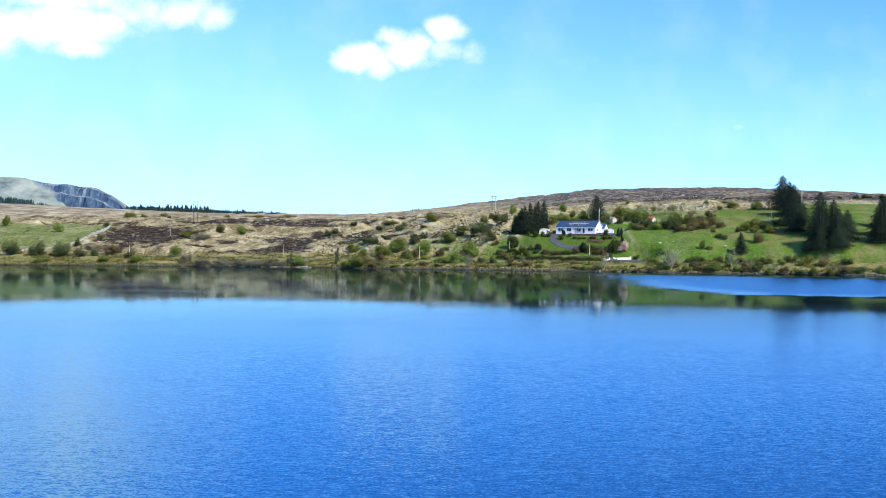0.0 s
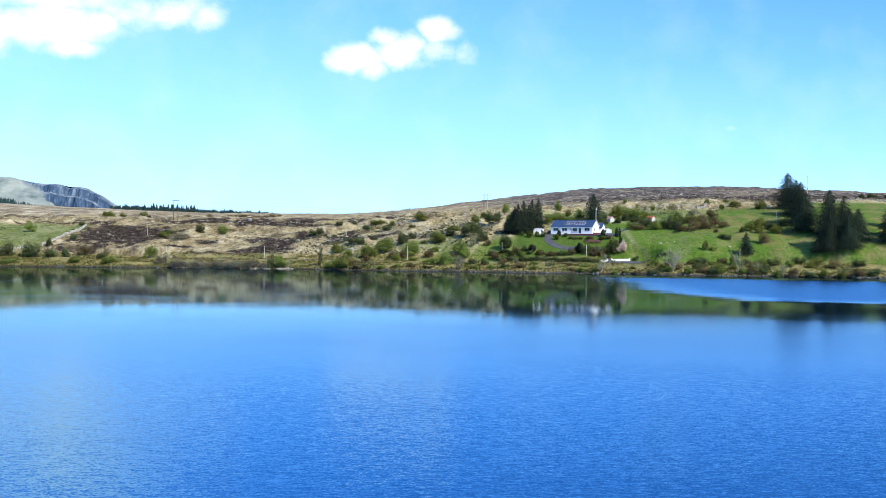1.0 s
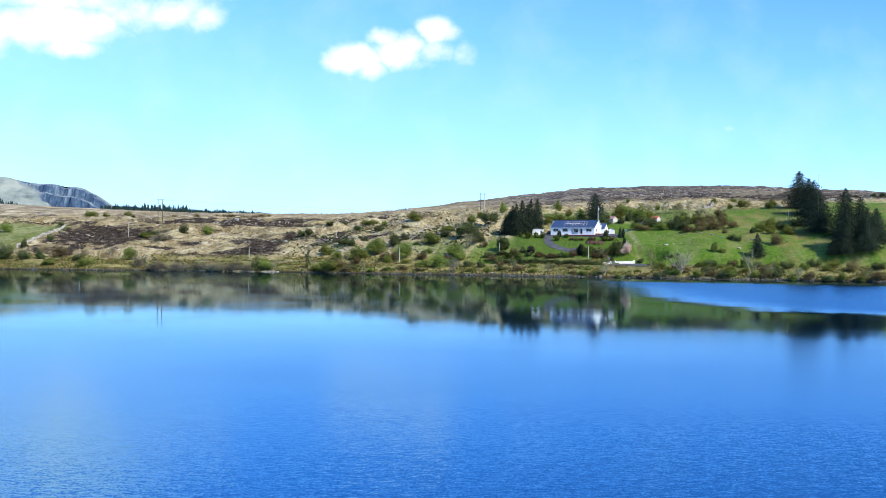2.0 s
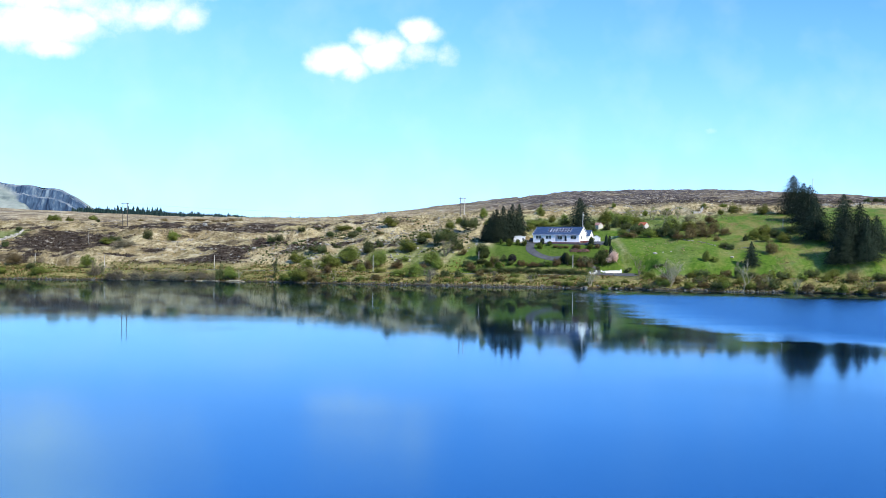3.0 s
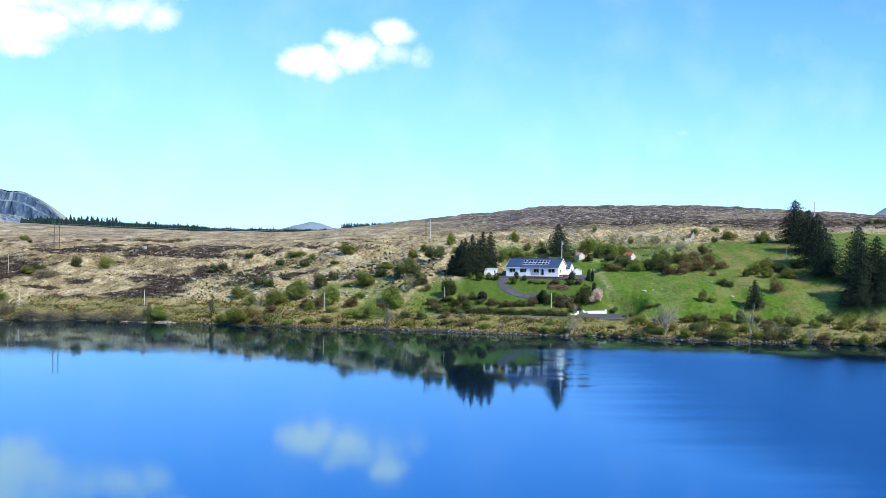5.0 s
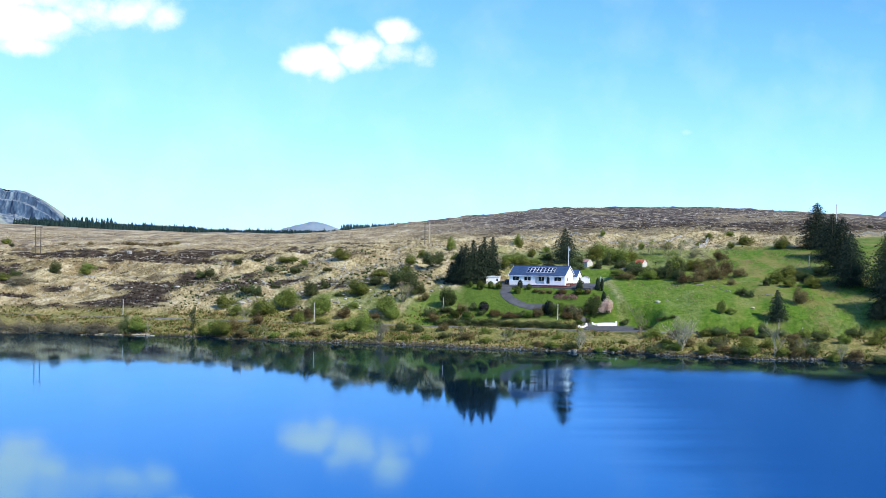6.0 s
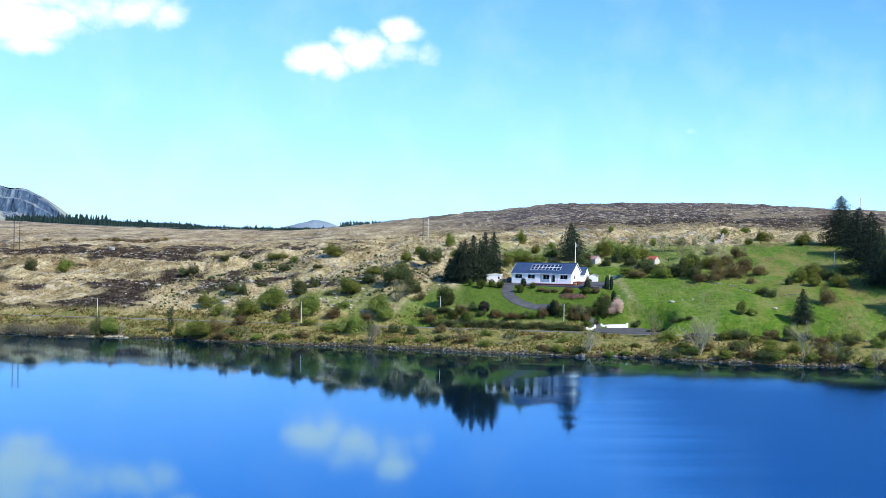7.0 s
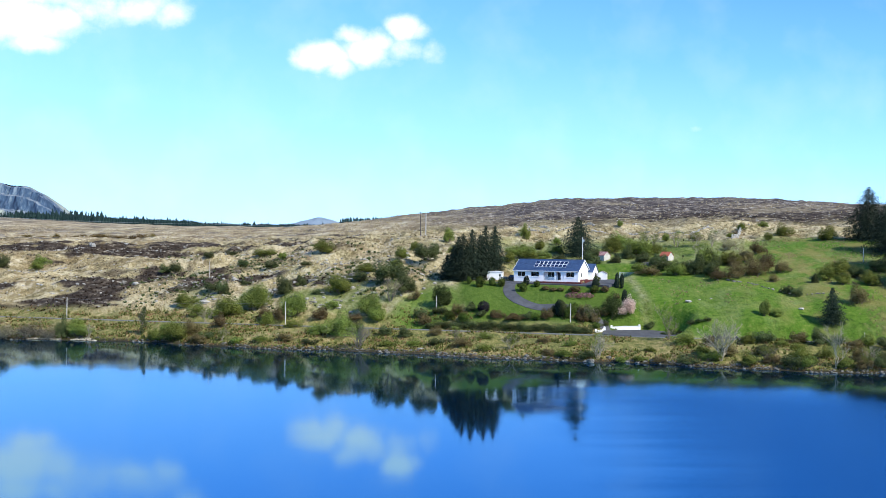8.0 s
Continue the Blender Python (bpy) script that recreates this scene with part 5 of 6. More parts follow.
plant(BANKERS, ((99.1, 452.0, 5.3, 2.9), (109.6, 450.0, 5.3, 3.4), (117.3, 448.0, 5.2, 3.4), (124.0, 446.5, 5.7, 3.9), (128.8, 445.0, 5.7, 4.2), (90.9, 439.5, 5.3, 3.6), (97.5, 437.0, 5.3, 3.6), (104.0, 433.0, 5.2, 3.5), (109.5, 433.0, 4.7, 3.5),
                (115.9, 431.0, 4.7, 4.0), (120.1, 431.0, 4.7, 4.0), (85.7, 441.0, 4.4, 3.2), (58.8, 455.0, 4.4, 2.4), (52.9, 460.0, 3.9, 2.2), (46.0, 464.0, 4.0, 2.4), (40.1, 465.0, 4.0, 2.2), (75.5, 448.0, 4.3, 1.8), (89.3, 450.0, 4.4, 3.1), (136.0, 443.0, 5.5, 4.2), (143.0, 441.0, 5.5, 4.2)), 34, 0.72)
plant(SCRUBS, ((-74, 488, 10.5, 4.8), (-82, 487, 10.5, 5.0), (-69, 487, 5.8, 4.1), (-96, 490, 11.5, 5.2), (-105, 491, 11.0, 5.6), (-89, 492, 8, 4.2), (-119, 559, 12.4, 5.2), (-114, 499, 7.0, 5.5)), 9)

plant(GARDENERS, ((52.3, 498.4, 2.7, 3.0), (56.4, 500.2, 2.3, 1.9), (41.3, 504.0, 2.7, 3.5), (44.6, 505.2, 2.0, 2.6), (47.0, 503.8, 2.6, 2.8), (70.6, 492.4, 3.0, 2.2), (71.6, 495.8, 2.2, 3.0), (38.4, 507.0, 1.6, 2.6)), 10)
BORDERS = [bush_form("border_shrub", (GARDEN_LEAF, BROWN_LEAF, DARK_LEAF)[k], BARK, 160 + k, 3000, 0.028, ("loose green shrub in the garden border", "loose brown shrub in the garden border", "dark evergreen shrub in the garden border")[k], "shrub", "border shrubs", 6, 5, 0.5) for k in range(3)]
plant(BORDERS, ((34.7, 488.6, 3.8, 2.4), (43.9, 483.6, 4.4, 2.2), (38.0, 488.2, 3.0, 2.6), (32.2, 486.5, 3.4, 2.4), (47.8, 482.4, 4.2, 1.8), (51.8, 481.2, 3.4, 2.0), (35.6, 484.4, 4.2, 2.6), (56.2, 480.6, 3.4, 3.0), (60.4, 479.8, 3.6, 4.4), (61.8, 479.0, 3.0, 3.4), (65.0, 477.6, 3.6, 2.6), (66.6, 478.6, 3.6, 4.0), (69.0, 479.8, 3.0, 3.0), (70.9, 480.0, 2.8, 2.6), (60.8, 483.2, 3.2, 2.6), (63.4, 482.2, 3.2, 2.8), (66.2, 481.4, 3.0, 3.0), (71.2, 478.4, 2.2, 1.5), (68.2, 475.8, 2.6, 1.5), (68.0, 477.6, 2.6, 2.4), (82.4, 479.6, 3.4, 2.0), (86, 471.0, 3.4, 1.8), (75.4, 488.0, 2.0, 1.6), (58.6, 481.6, 3.0, 3.2), (54.0, 480.4, 3.0, 2.2), (49.6, 481.6, 3.0, 1.6), (40.2, 484.2, 3.4, 1.8)), 10)
RUSTS = [bush_form("brown_shrub", BROWN_LEAF, BARK, 66, 900, 0.036, "low brown heathy garden shrub", "shrub", "brown garden shrubs", 5, 4, 0.6)]
plant(RUSTS, ((58.2, 497.5, 2.7, 1.3), (60.1, 496.0, 2.7, 1.2), (62.0, 495.5, 2.2, 1.2), (65.9, 494.5, 3.9, 1.8), (73.3, 492.0, 2.5, 1.8)), 11)
DOME = [bush_form("dome_shrub", PURPLE_LEAF, BARK, 67, 1800, 0.026, "dark purple dome-shaped shrub on the lawn", "shrub", "", 3, 4, 0.75)]
plant(DOME, ((41.0, 486.6, 4.3, 3.5),), 12)
YEWS = [bush_form("round_conifer", YEW_LEAF, BARK, 68 + k, 5200, 0.026, "big rounded dark cypress in the garden", "tree", "", 9, 3, 0.55, 0.5) for k in range(2)]
plant(YEWS, ((30.9, 495.4, 5.2, 5.8), (72.9, 480.4, 4.8, 6.4)), 13)
COLUMNS = [bush_form("column_cypress", NEEDLE, BARK, 71, 1800, 0.034, "narrow upright dark cypress", "tree", "column cypresses", 5, 2, 0.6, 1.6)]
plant(COLUMNS, ((77.0, 495.3, 1.6, 4.4), (78.3, 495.0, 1.3, 4.4), (77.2, 485.5, 1.6, 4.0), (53.7, 502.0, 2.1, 3.0), (59.6, 480.6, 2.6, 4.8), (71.2, 494.0, 2.0, 3.0)), 14)
CHERRY = [bush_form("blossom_tree", BLOSSOM, BARK, 72, 3600, 0.022, "small pink-blossomed cherry tree by the forecourt", "tree", "", 9, 3, 0.35)]
plant(CHERRY, ((77.0, 481.4, 6.0, 5.4),), 15)
PINKISH = [bush_form("budding_tree", GREY_TWIG, BARK, 73, 800, 0.028, "leafless pinkish-grey budding garden tree", "tree", "", 8, 6, 0.3)]
plant(PINKISH, ((66.9, 478.4, 4.4, 4.8), (116, 527, 5.6, 3.6)), 16)
GORSES = [bush_form("gorse_bush", GORSE, BARK, 74 + k, 700, 0.036, "low golden-brown gorse clump on the moor", "bush", "gorse clumps", 6, 4, 0.5) for k in range(2)]
plant(GORSES, ((-151, 720, 7, 1.6), (-145, 721, 6, 1.3), (-137, 716, 6, 1.9), (-131, 722, 7, 1.5), (-126, 718, 6, 2.2), (-120, 720, 8, 2.4), (-115, 716, 7, 2.0), (-110, 722, 8, 2.0), (-104, 718, 7, 2.3), (-99, 719, 6, 2.5), (-96, 724, 6, 1.7)), 17)
plant(WILLOWS, ((51.4, 530.5, 5.0, 3.2), (61.8, 530.5, 5.0, 2.8), (69.5, 557.5, 3.2, 2.6), (61.2, 574.0, 3.4, 4.8), (35.0, 570.5, 4.8, 5.2), (36.3, 547.0, 4.4, 3.7), (82.6, 534.0, 6.6, 5.8), (94.6, 529.5, 5.4, 4.0), (98.4, 602.0, 2.4, 2.6), (102.1, 546.5, 2.4, 3.2), (40.5, 540.0, 4.6, 3.4)), 41)
plant(RUSSETS, ((-12.5, 498.5, 5.4, 3.8), (-1.5, 497.0, 5.6, 3.6), (-16.5, 500.5, 4.4, 3.4), (8.0, 493.0, 5.0, 2.6)), 43)
plant(THORNS, ((236, 645, 4.0, 2.4), (243, 651, 3.6, 3.0), (247, 654, 4.2, 2.2), (258, 664, 5.0, 2.8), (225, 640, 3.0, 1.8), (76.6, 529.5, 4.6, 3.8), (85.9, 526.0, 4.0, 4.4), (88.8, 518.5, 5.2, 3.6), (93.2, 516.8, 4.6, 3.0), (82.0, 522.4, 4.4, 2.4), (48.0, 527.0, 4.6, 3.0)), 42)

# the dark hedge along the garden's foot, clump by clump
HEDGES = [bush_form("hedge_clump", DARK_LEAF, BARK, 80 + k, 4200, 0.019, "dark clipped hedge between garden and road", "hedge", "garden hedge", 6, 4, 0.55) for k in range(2)]
plant(HEDGES, [(27.5 + i * 2.0, float(road_y(27.5 + i * 2.0)) + 3.7 + 0.3 * (i % 3), 3.9, 2.0 + 0.2 * (i % 2)) for i in range(20)], 18)
plant(HEDGES, [(84 + i * 2.0, float(road_y(84 + i * 2.0)) + 6.0 + 0.3 * (i % 3), 2.5, 1.1 + 0.2 * (i % 2)) for i in range(6)], 19)


# ---- bare trees ----
def bare_tree(seed, h, spread, stems, bark, depth, ivy=0, label="", group="bare lakeside trees"):
    r = np.random.default_rng(seed)
    o = thing("bare_tree", Matrix.Identity(4), label, "tree", group)
    s = Shape()
    for i in range(stems):
        a = r.uniform(0, 6.2832)
        lean = spread * r.uniform(0.3, 1.0) if stems > 1 else 0.08
        w = Vector((lean * math.cos(a), lean * math.sin(a), 1)).normalized()
        limbs(s, Vector((0.15 * math.cos(a) * (stems > 1), 0.15 * math.sin(a) * (stems > 1), -0.3)), w, h * 0.27, h * 0.011 + 0.035, depth, r, 0.40, 0.78, least=0.022)
    s.ob("trunk", bark, o)["kind"] = "stuff"
    if ivy:
        lb = [(r.normal() * 0.25, r.normal() * 0.25, z, 0.55, 0.55, 0.8) for z in np.linspace(0.6, h * 0.55, 7)]
        lb += [(r.normal() * 0.7, r.normal() * 0.7, z, 0.6, 0.6, 0.6) for z in np.linspace(h * 0.35, h * 0.75, 5)]
        v, f = lobes_cloud(lb, ivy, 0.17, r, 0.5)
        array_mesh("ivy", v, f, DARK_LEAF, o, "dark green ivy")
    else:
        lb = [(r.normal() * h * spread * 0.32, r.normal() * h * spread * 0.32, h * r.uniform(0.3, 0.8), h * 0.16, h * 0.16, h * 0.13) for _ in range(10)]
        v, f = lobes_cloud(lb, 1500, 0.07, r, 0.1)
        array_mesh("crown", v, f, LEAF, o, "sparse spring leaves")
    return o


BARES = ((10, 463.5, 7.0, 0.65, 9, BARK, 4, 0, "leaning bare grey willow at the water's edge"), (63, 443.5, 7.0, 0.6, 7, PALE_BARK, 4, 0, "spreading bare willow on the stony shore"),
         (82, 458, 8.6, 0.35, 2, BARK, 5, 0, "bare ash tree beside the forecourt"), (88, 435.5, 9.6, 0.55, 8, PALE_BARK, 5, 0, "large many-stemmed bare willow on the shore"),
         (109, 426, 9.4, 0.3, 2, PALE_BARK, 5, 0, "pale bare tree on the lake bank"), (-46, 488, 9.2, 0.25, 1, BARK, 5, 900, "ivy-clad slender tree near the road"),
         (-59, 486, 4.6, 0.5, 4, PALE_BARK, 4, 0, "small whitish bare shrub tree at the shore"), (-32, 500, 5.0, 0.5, 5, PALE_BARK, 4, 0, "pale bare sapling clump by the road"),
         (17, 503, 8.6, 0.5, 6, BARK, 4, 0, "grey bare branches in front of a dark thicket"), (45, 454, 4.6, 0.45, 4, PALE_BARK, 4, 0, "bleached bare saplings on the bank"),
         (-24, 476, 4.0, 0.4, 3, PALE_BARK, 4, 0, "bleached bare saplings on the bank"), (33, 463, 4.4, 0.4, 4, BARK, 4, 0, "small bare alder on the bank"),
         (103, 537, 6.6, 0.45, 4, PALE_BARK, 4, 0, "pale leafless ash by the ruined barn"), (112, 531, 6.2, 0.5, 4, PALE_BARK, 4, 0, "pale leafless ash on the slope"),
         (108, 533, 6.0, 0.5, 5, PALE_BARK, 4, 0, "pale leafless ash by the ruined barn"), (97, 540, 5.6, 0.5, 4, PALE_BARK, 4, 0, "pale leafless ash by the ruined barn"), (105, 521, 4.6, 0.5, 4, PALE_BARK, 4, 0, "pale leafless ash on the slope"),
         (94, 541, 6.4, 0.45, 4, PALE_BARK, 4, 0, "leafless ash behind the bungalow"), (-112, 500, 5.6, 0.4, 3, PALE_BARK, 4, 300, "ivy-clad bare tree at the shore"),
         (-120, 514, 5.2, 0.4, 3, BARK, 4, 0, "bare sapling near the shore road"), (116, 425, 6.0, 0.4, 3, PALE_BARK, 4, 0, "pale bare sapling on the lake bank"),
         (124, 421, 5.6, 0.4, 3, PALE_BARK, 4, 0, "pale bare sapling on the lake bank"), (143, 414, 5.6, 0.4, 3, BARK, 4, 0, "bare sapling on the lake bank"), (97, 432, 5.0, 0.45, 4, BARK, 4, 0, "bare brown sapling on the lake bank"))
for i, (x, y, h, sp, st, bk, dp, iv, lab) in enumerate(BARES):
    bare_tree(100 + i, h, sp, st, bk, dp, iv, lab).matrix_basis = pose(x, y, z_at(x, y))


# ---- spruces ----
def spruce(seed, h, half, n_whorl, label, group, skirt=0.04):
    """A spruce: trunk and whorls of drooping, ragged sprays."""
    r = np.random.default_rng(seed)
    o = thing("spruce", Matrix.Identity(4), label, "tree", group)
    s = Shape()
    s.tube((0, 0, -0.5), (0, 0, h * 0.5), h * 0.017 + 0.06, h * 0.010 + 0.03, 8)
    s.tube((0, 0, h * 0.5), (0, 0, h), h * 0.010 + 0.03, 0.015, 6)
    s.ob("trunk", BARK, o)
    C, N, S = [], [], []
    for k in range(n_whorl):
        q = k / n_whorl
        z = h * (skirt + (1 - skirt) * q ** 0.92)
        reach = half * ((1 - q) ** 0.68 * (0.80 + 0.20 * math.sin(k * 1.7)) * min(1.0, 0.72 + 1.6 * q) + 0.025)
        arms = max(8, int(31 * (1 - q) + 8))
        for a in np.linspace(0, 6.2832, arms, endpoint=False) + r.uniform(0, 1):
            ln = reach * r.uniform(0.55, 1.2)
            step = 0.22 + 0.0075 * h
            for t in np.arange(max(0.25 * ln, 0.1), ln, step):
                w = t / max(ln, 1e-3)
                side = r.normal() * 0.22 * ln * 0.6
                c = np.array([math.cos(a) * t - math.sin(a) * side, math.sin(a) * t + math.cos(a) * side, z + 0.10 * ln * w - 0.32 * ln * w * w + r.normal() * 0.1])
                C.append(c)
                N.append(np.array([math.cos(a) * 0.55, math.sin(a) * 0.55, 0.75]) + r.normal(size=3) * 0.26)
                S.append((0.155 + 0.0055 * h) * r.uniform(0.7, 1.35))
    for t in np.linspace(0, 1, 10):
        C.append(np.array([r.normal() * 0.06, r.normal() * 0.06, h * (0.93 + 0.07 * t)]))
        N.append(r.normal(size=3))
        S.append(0.22 * (1.1 - t))
    v, f = leaf_quads(np.array(C), np.array(N), np.array(S), r)
    array_mesh("crown", v, f, NEEDLE, o)
    return o


# x, y, height, half-width
SPRUCES = ((34.6, 514.0, 9.6, 3.6), (37.0, 512.0, 13.0, 3.9), (39.6, 513.5, 14.2, 4.0), (43.8, 521.0, 14.6, 4.2), (46.8, 524.0, 12.8, 3.8), (32.8, 516.5, 6.8, 3.0), (42.0, 516.5, 12.6, 3.9),
           (36.0, 518.0, 11.4, 4.0), (73.1, 537.0, 11.8, 6.6), (121.8, 461.0, 8.7, 3.5), (160.3, 533.0, 16.2, 7.4), (153.0, 492.5, 17.4, 6.8), (157.0, 511.0, 15.0, 6.6), (150.2, 479.0, 15.6, 6.2), (156.5, 468.0, 18.2, 7.0), (152.0, 454.0, 16.0, 5.6),
           (160.2, 463.0, 15.8, 6.0), (158.5, 452.0, 14.6, 5.6), (165.0, 460.0, 12.4, 5.2), (176.5, 453.0, 17.8, 6.2), (180.0, 462.0, 13.0, 5.4), (187.0, 478.0, 13.5, 5.4), (150.6, 450.4, 10.5, 4.6), (157.2, 449.0, 12.0, 4.8), (146.6, 452.0, 5.5, 3.0))
for i, (x, y, h, w) in enumerate(SPRUCES):
    lab = "tall dark green spruce above the pasture" if x > 140 else ("young dark spruce standing alone in the pasture" if x > 100 else ("broad dark spruce behind the bungalow" if x > 60 else "dark spruce in a close group beside the bungalow"))
    spruce(200 + i, h, w * (1.42 if x > 140 else (1.24 if x > 60 else 1.34)), int(14 + h * 1.5), lab, "spruces").matrix_basis = pose(x, y, z_at(x, y))


def far_wood(name, spots, r, label):
    """Far conifers, each a ragged stack of skirts; nobody could count them."""
    V, F = [], []
    for x, y, h in spots:
        z, w = z_far(x, y) - 0.4, h * r.uniform(0.22, 0.34)
        for k in range(4):
            zb, zt, rw = z + h * (0.08 + 0.22 * k), z + h * min(1.0, 0.46 + 0.19 * k), w * (1 - 0.23 * k)
            o = len(V)
            ph = r.uniform(0, 6)
            for i in range(6):
                a = ph + 6.2832 * i / 6
                q = rw * r.uniform(0.7, 1.2)
                V.append((x + q * math.cos(a), y + q * math.sin(a), zb + r.uniform(-0.06, 0.06) * h))
            V.append((x + r.normal() * 0.05, y, zt))
            F += [(o + i, o + (i + 1) % 6, o + 6) for i in range(6)]
    ob = array_mesh(name, V, F, HAZED_NEEDLE)
    return tagged(ob, label, "woodland", kind="stuff")


def z_far(x, y):
    return float(land(np.array([x]), np.array([y]))[0])


r = np.random.default_rng(90)
spots = []
for _ in range(3400):
    x = r.uniform(-352, -40)
    depth = 1230 + 130 * r.random() ** 0.7 + (0.06 * min(0, x + 250))
    spots.append((x, depth, r.uniform(4.2, 6.8) * (1.35 if r.random() < 0.06 else 1) * (1.1 if x < -180 else 0.8)))
far_wood("far_wood", spots, r, "long dark conifer plantation along the far moor")
spots = [(r.uniform(-36, 34), r.uniform(1200, 1260), r.uniform(5.5, 10.0)) for _ in range(280)]
far_wood("far_wood", spots, r, "small dark conifer stand on the skyline")
spots = [(r.uniform(-316, -272), r.uniform(1290, 1330), r.uniform(8, 13)) for _ in range(46)]
far_wood("far_wood", spots, r, "taller dark conifer stand at the plantation's end")
spots = [(x, r.uniform(1140, 1200), 9.5 * max(0.25, min(1.0, (-396 - x) / 45)) * r.uniform(0.85, 1.1)) for x in r.uniform(-470, -400, 150)]
far_wood("far_wood", spots, r, "dark conifer block below the mountain")
SKY_TREES = [bush_form("skyline_tree", HAZED_NEEDLE, BARK, 92, 300, 0.06, "round tree on the skyline, tinted bluish for haze", "tree", "skyline trees", 5, 2, 0.5)]
for i, (x, y, w, h) in enumerate(((74, 1073, 9, 5.5), (13, 1180, 7, 6), (30, 1180, 8, 5.5), (37, 1180, 6, 5.0))):
    f = SKY_TREES[0] if i == 0 else copy_thing(SKY_TREES[0], Matrix.Identity(4))
    f.matrix_basis = pose(x, y, z_far(x, y) - 0.2)
    f.scale = (w, w, h)


# ---- poles and wires ----
def h_pole(x, y, h, gap, turn, label):
    o = thing("power_pole", pose(x, y, z_at(x, y), 0, 0, turn), label, "power pole", "power poles")
    for u in (-gap / 2, gap / 2):
        Shape().tube((u, 0, -0.6), (u, 0, h), 0.20, 0.15, 8).ob("pole", DARK_POLE if x < 0 or u < 0 else POST, o)
    bar = Shape().box(-gap / 2 - 0.8, gap / 2 + 0.8, -0.13, 0.13, h - 0.55, h - 0.35).ob("crossarm", DARK_POLE, o)
    for u in (-gap / 2 - 0.6, 0, gap / 2 + 0.6):
        Shape().tube((u, 0, h - 0.35), (u, 0, h - 0.05), 0.06, 0.05, 6).ob("insulator", STONE, bar)
    Shape().tube((-gap / 2, 0, h * 0.25), (gap / 2, 0, h * 0.25), 0.05, 0.05, 6).ob("brace", DARK_POLE, o)


h_pole(-144.2, 657.0, 12.2, 2.3, 8, "tall timber H-frame power pole on the moor")
h_pole(27.7, 618.0, 10.3, 2.0, 10, "pale timber H-frame power pole on the moor")


def post(x, y, h, material, label, arm=False, rad=0.13):
    o = thing("telegraph_pole", pose(x, y, z_at(x, y)), label, "pole", "telegraph poles")
    Shape().tube((0, 0, -0.5), (0.03, 0, h), rad, rad * 0.75, 8).ob("pole", material, o)
    Shape().add([(-0.1, -0.1, h), (0.16, -0.1, h), (0.16, 0.1, h), (-0.1, 0.1, h), (0.03, 0, h + 0.12)], [(3, 2, 1, 0), (0, 1, 4), (1, 2, 4), (2, 3, 4), (3, 0, 4)]).ob("cap", STEEL, o)
    if arm:
        Shape().box(-0.9, 0.9, -0.06, 0.06, h - 0.35, h - 0.22).ob("crossarm", DARK_POLE, o)
        Shape().box(0.12, 0.5, -0.25, 0.25, h - 1.35, h - 0.6).ob("transformer", STEEL, o, "grey steel transformer box")


for x, y, h, lab in ((-73.0, 515.0, 5.6, "pale weathered telegraph pole beside the shore road"), (-10.3, 493.6, 6.1, "pale weathered telegraph pole beside the shore road"),
                     (-116.0, 517.0, 5.6, "pale weathered telegraph pole beside the shore road"), (62.0, 477.2, 4.4, "short pale telegraph pole behind the hedge"), (-148, 532, 5.4, "grey telegraph pole below the moor")):
    post(x, y, h, POST, lab)
post(72.9, 527.5, 7.4, FRAME, "grey power pole with a transformer behind the bungalow", True)
post(179.0, 563.0, 13.5, POST, "tall grey power pole behind the spruces", rad=0.24)
post(146.0, 502.0, 3.8, POST, "grey power pole in the upper pasture")
post(-40.5, 555, 5.6, POST, "thin grey pole on the moor", rad=0.07)
post(29.0, 492.0, 4.4, POST, "grey pole by the garden edge", rad=0.09)
post(124.5, 449.0, 2.6, POST, "slim fence stake at the pasture's edge", rad=0.06)
post(-139, 575, 7.0, POST, "thin grey pole on the dark heather", rad=0.08)


def wire(a, b, sag, label, rad=0.02):
    s = Shape()
    pts = [Vector(a).lerp(Vector(b), t) - Vector((0, 0, sag * 4 * t * (1 - t))) for t in np.linspace(0, 1, 13)]
    for p, q in zip(pts, pts[1:]):
        s.tube(p, q, rad, rad, 3)
    tagged(s.ob("power_line", STEEL), label, "cable", "power lines")


for k in (-1.6, 1.6):
    wire((-144.2 + k, 657, z_at(-144.2, 657) + 11.9), (-74 + k, 760, 34.6), 0.6, "thin power line over the moor")
    wire((-74 + k, 760, 34.6), (-19 + k, 900, 36.4), 0.4, "thin power line over the moor")
wire((-116, 517, z_at(-116, 517) + 5.5), (-73, 515, z_at(-73, 515) + 5.5), 0.7, "thin telephone wire along the road", 0.007)
wire((-73, 515, z_at(-73, 515) + 5.5), (-10.3, 493.6, z_at(-10.3, 493.6) + 6.0), 0.9, "thin telephone wire along the road", 0.007)


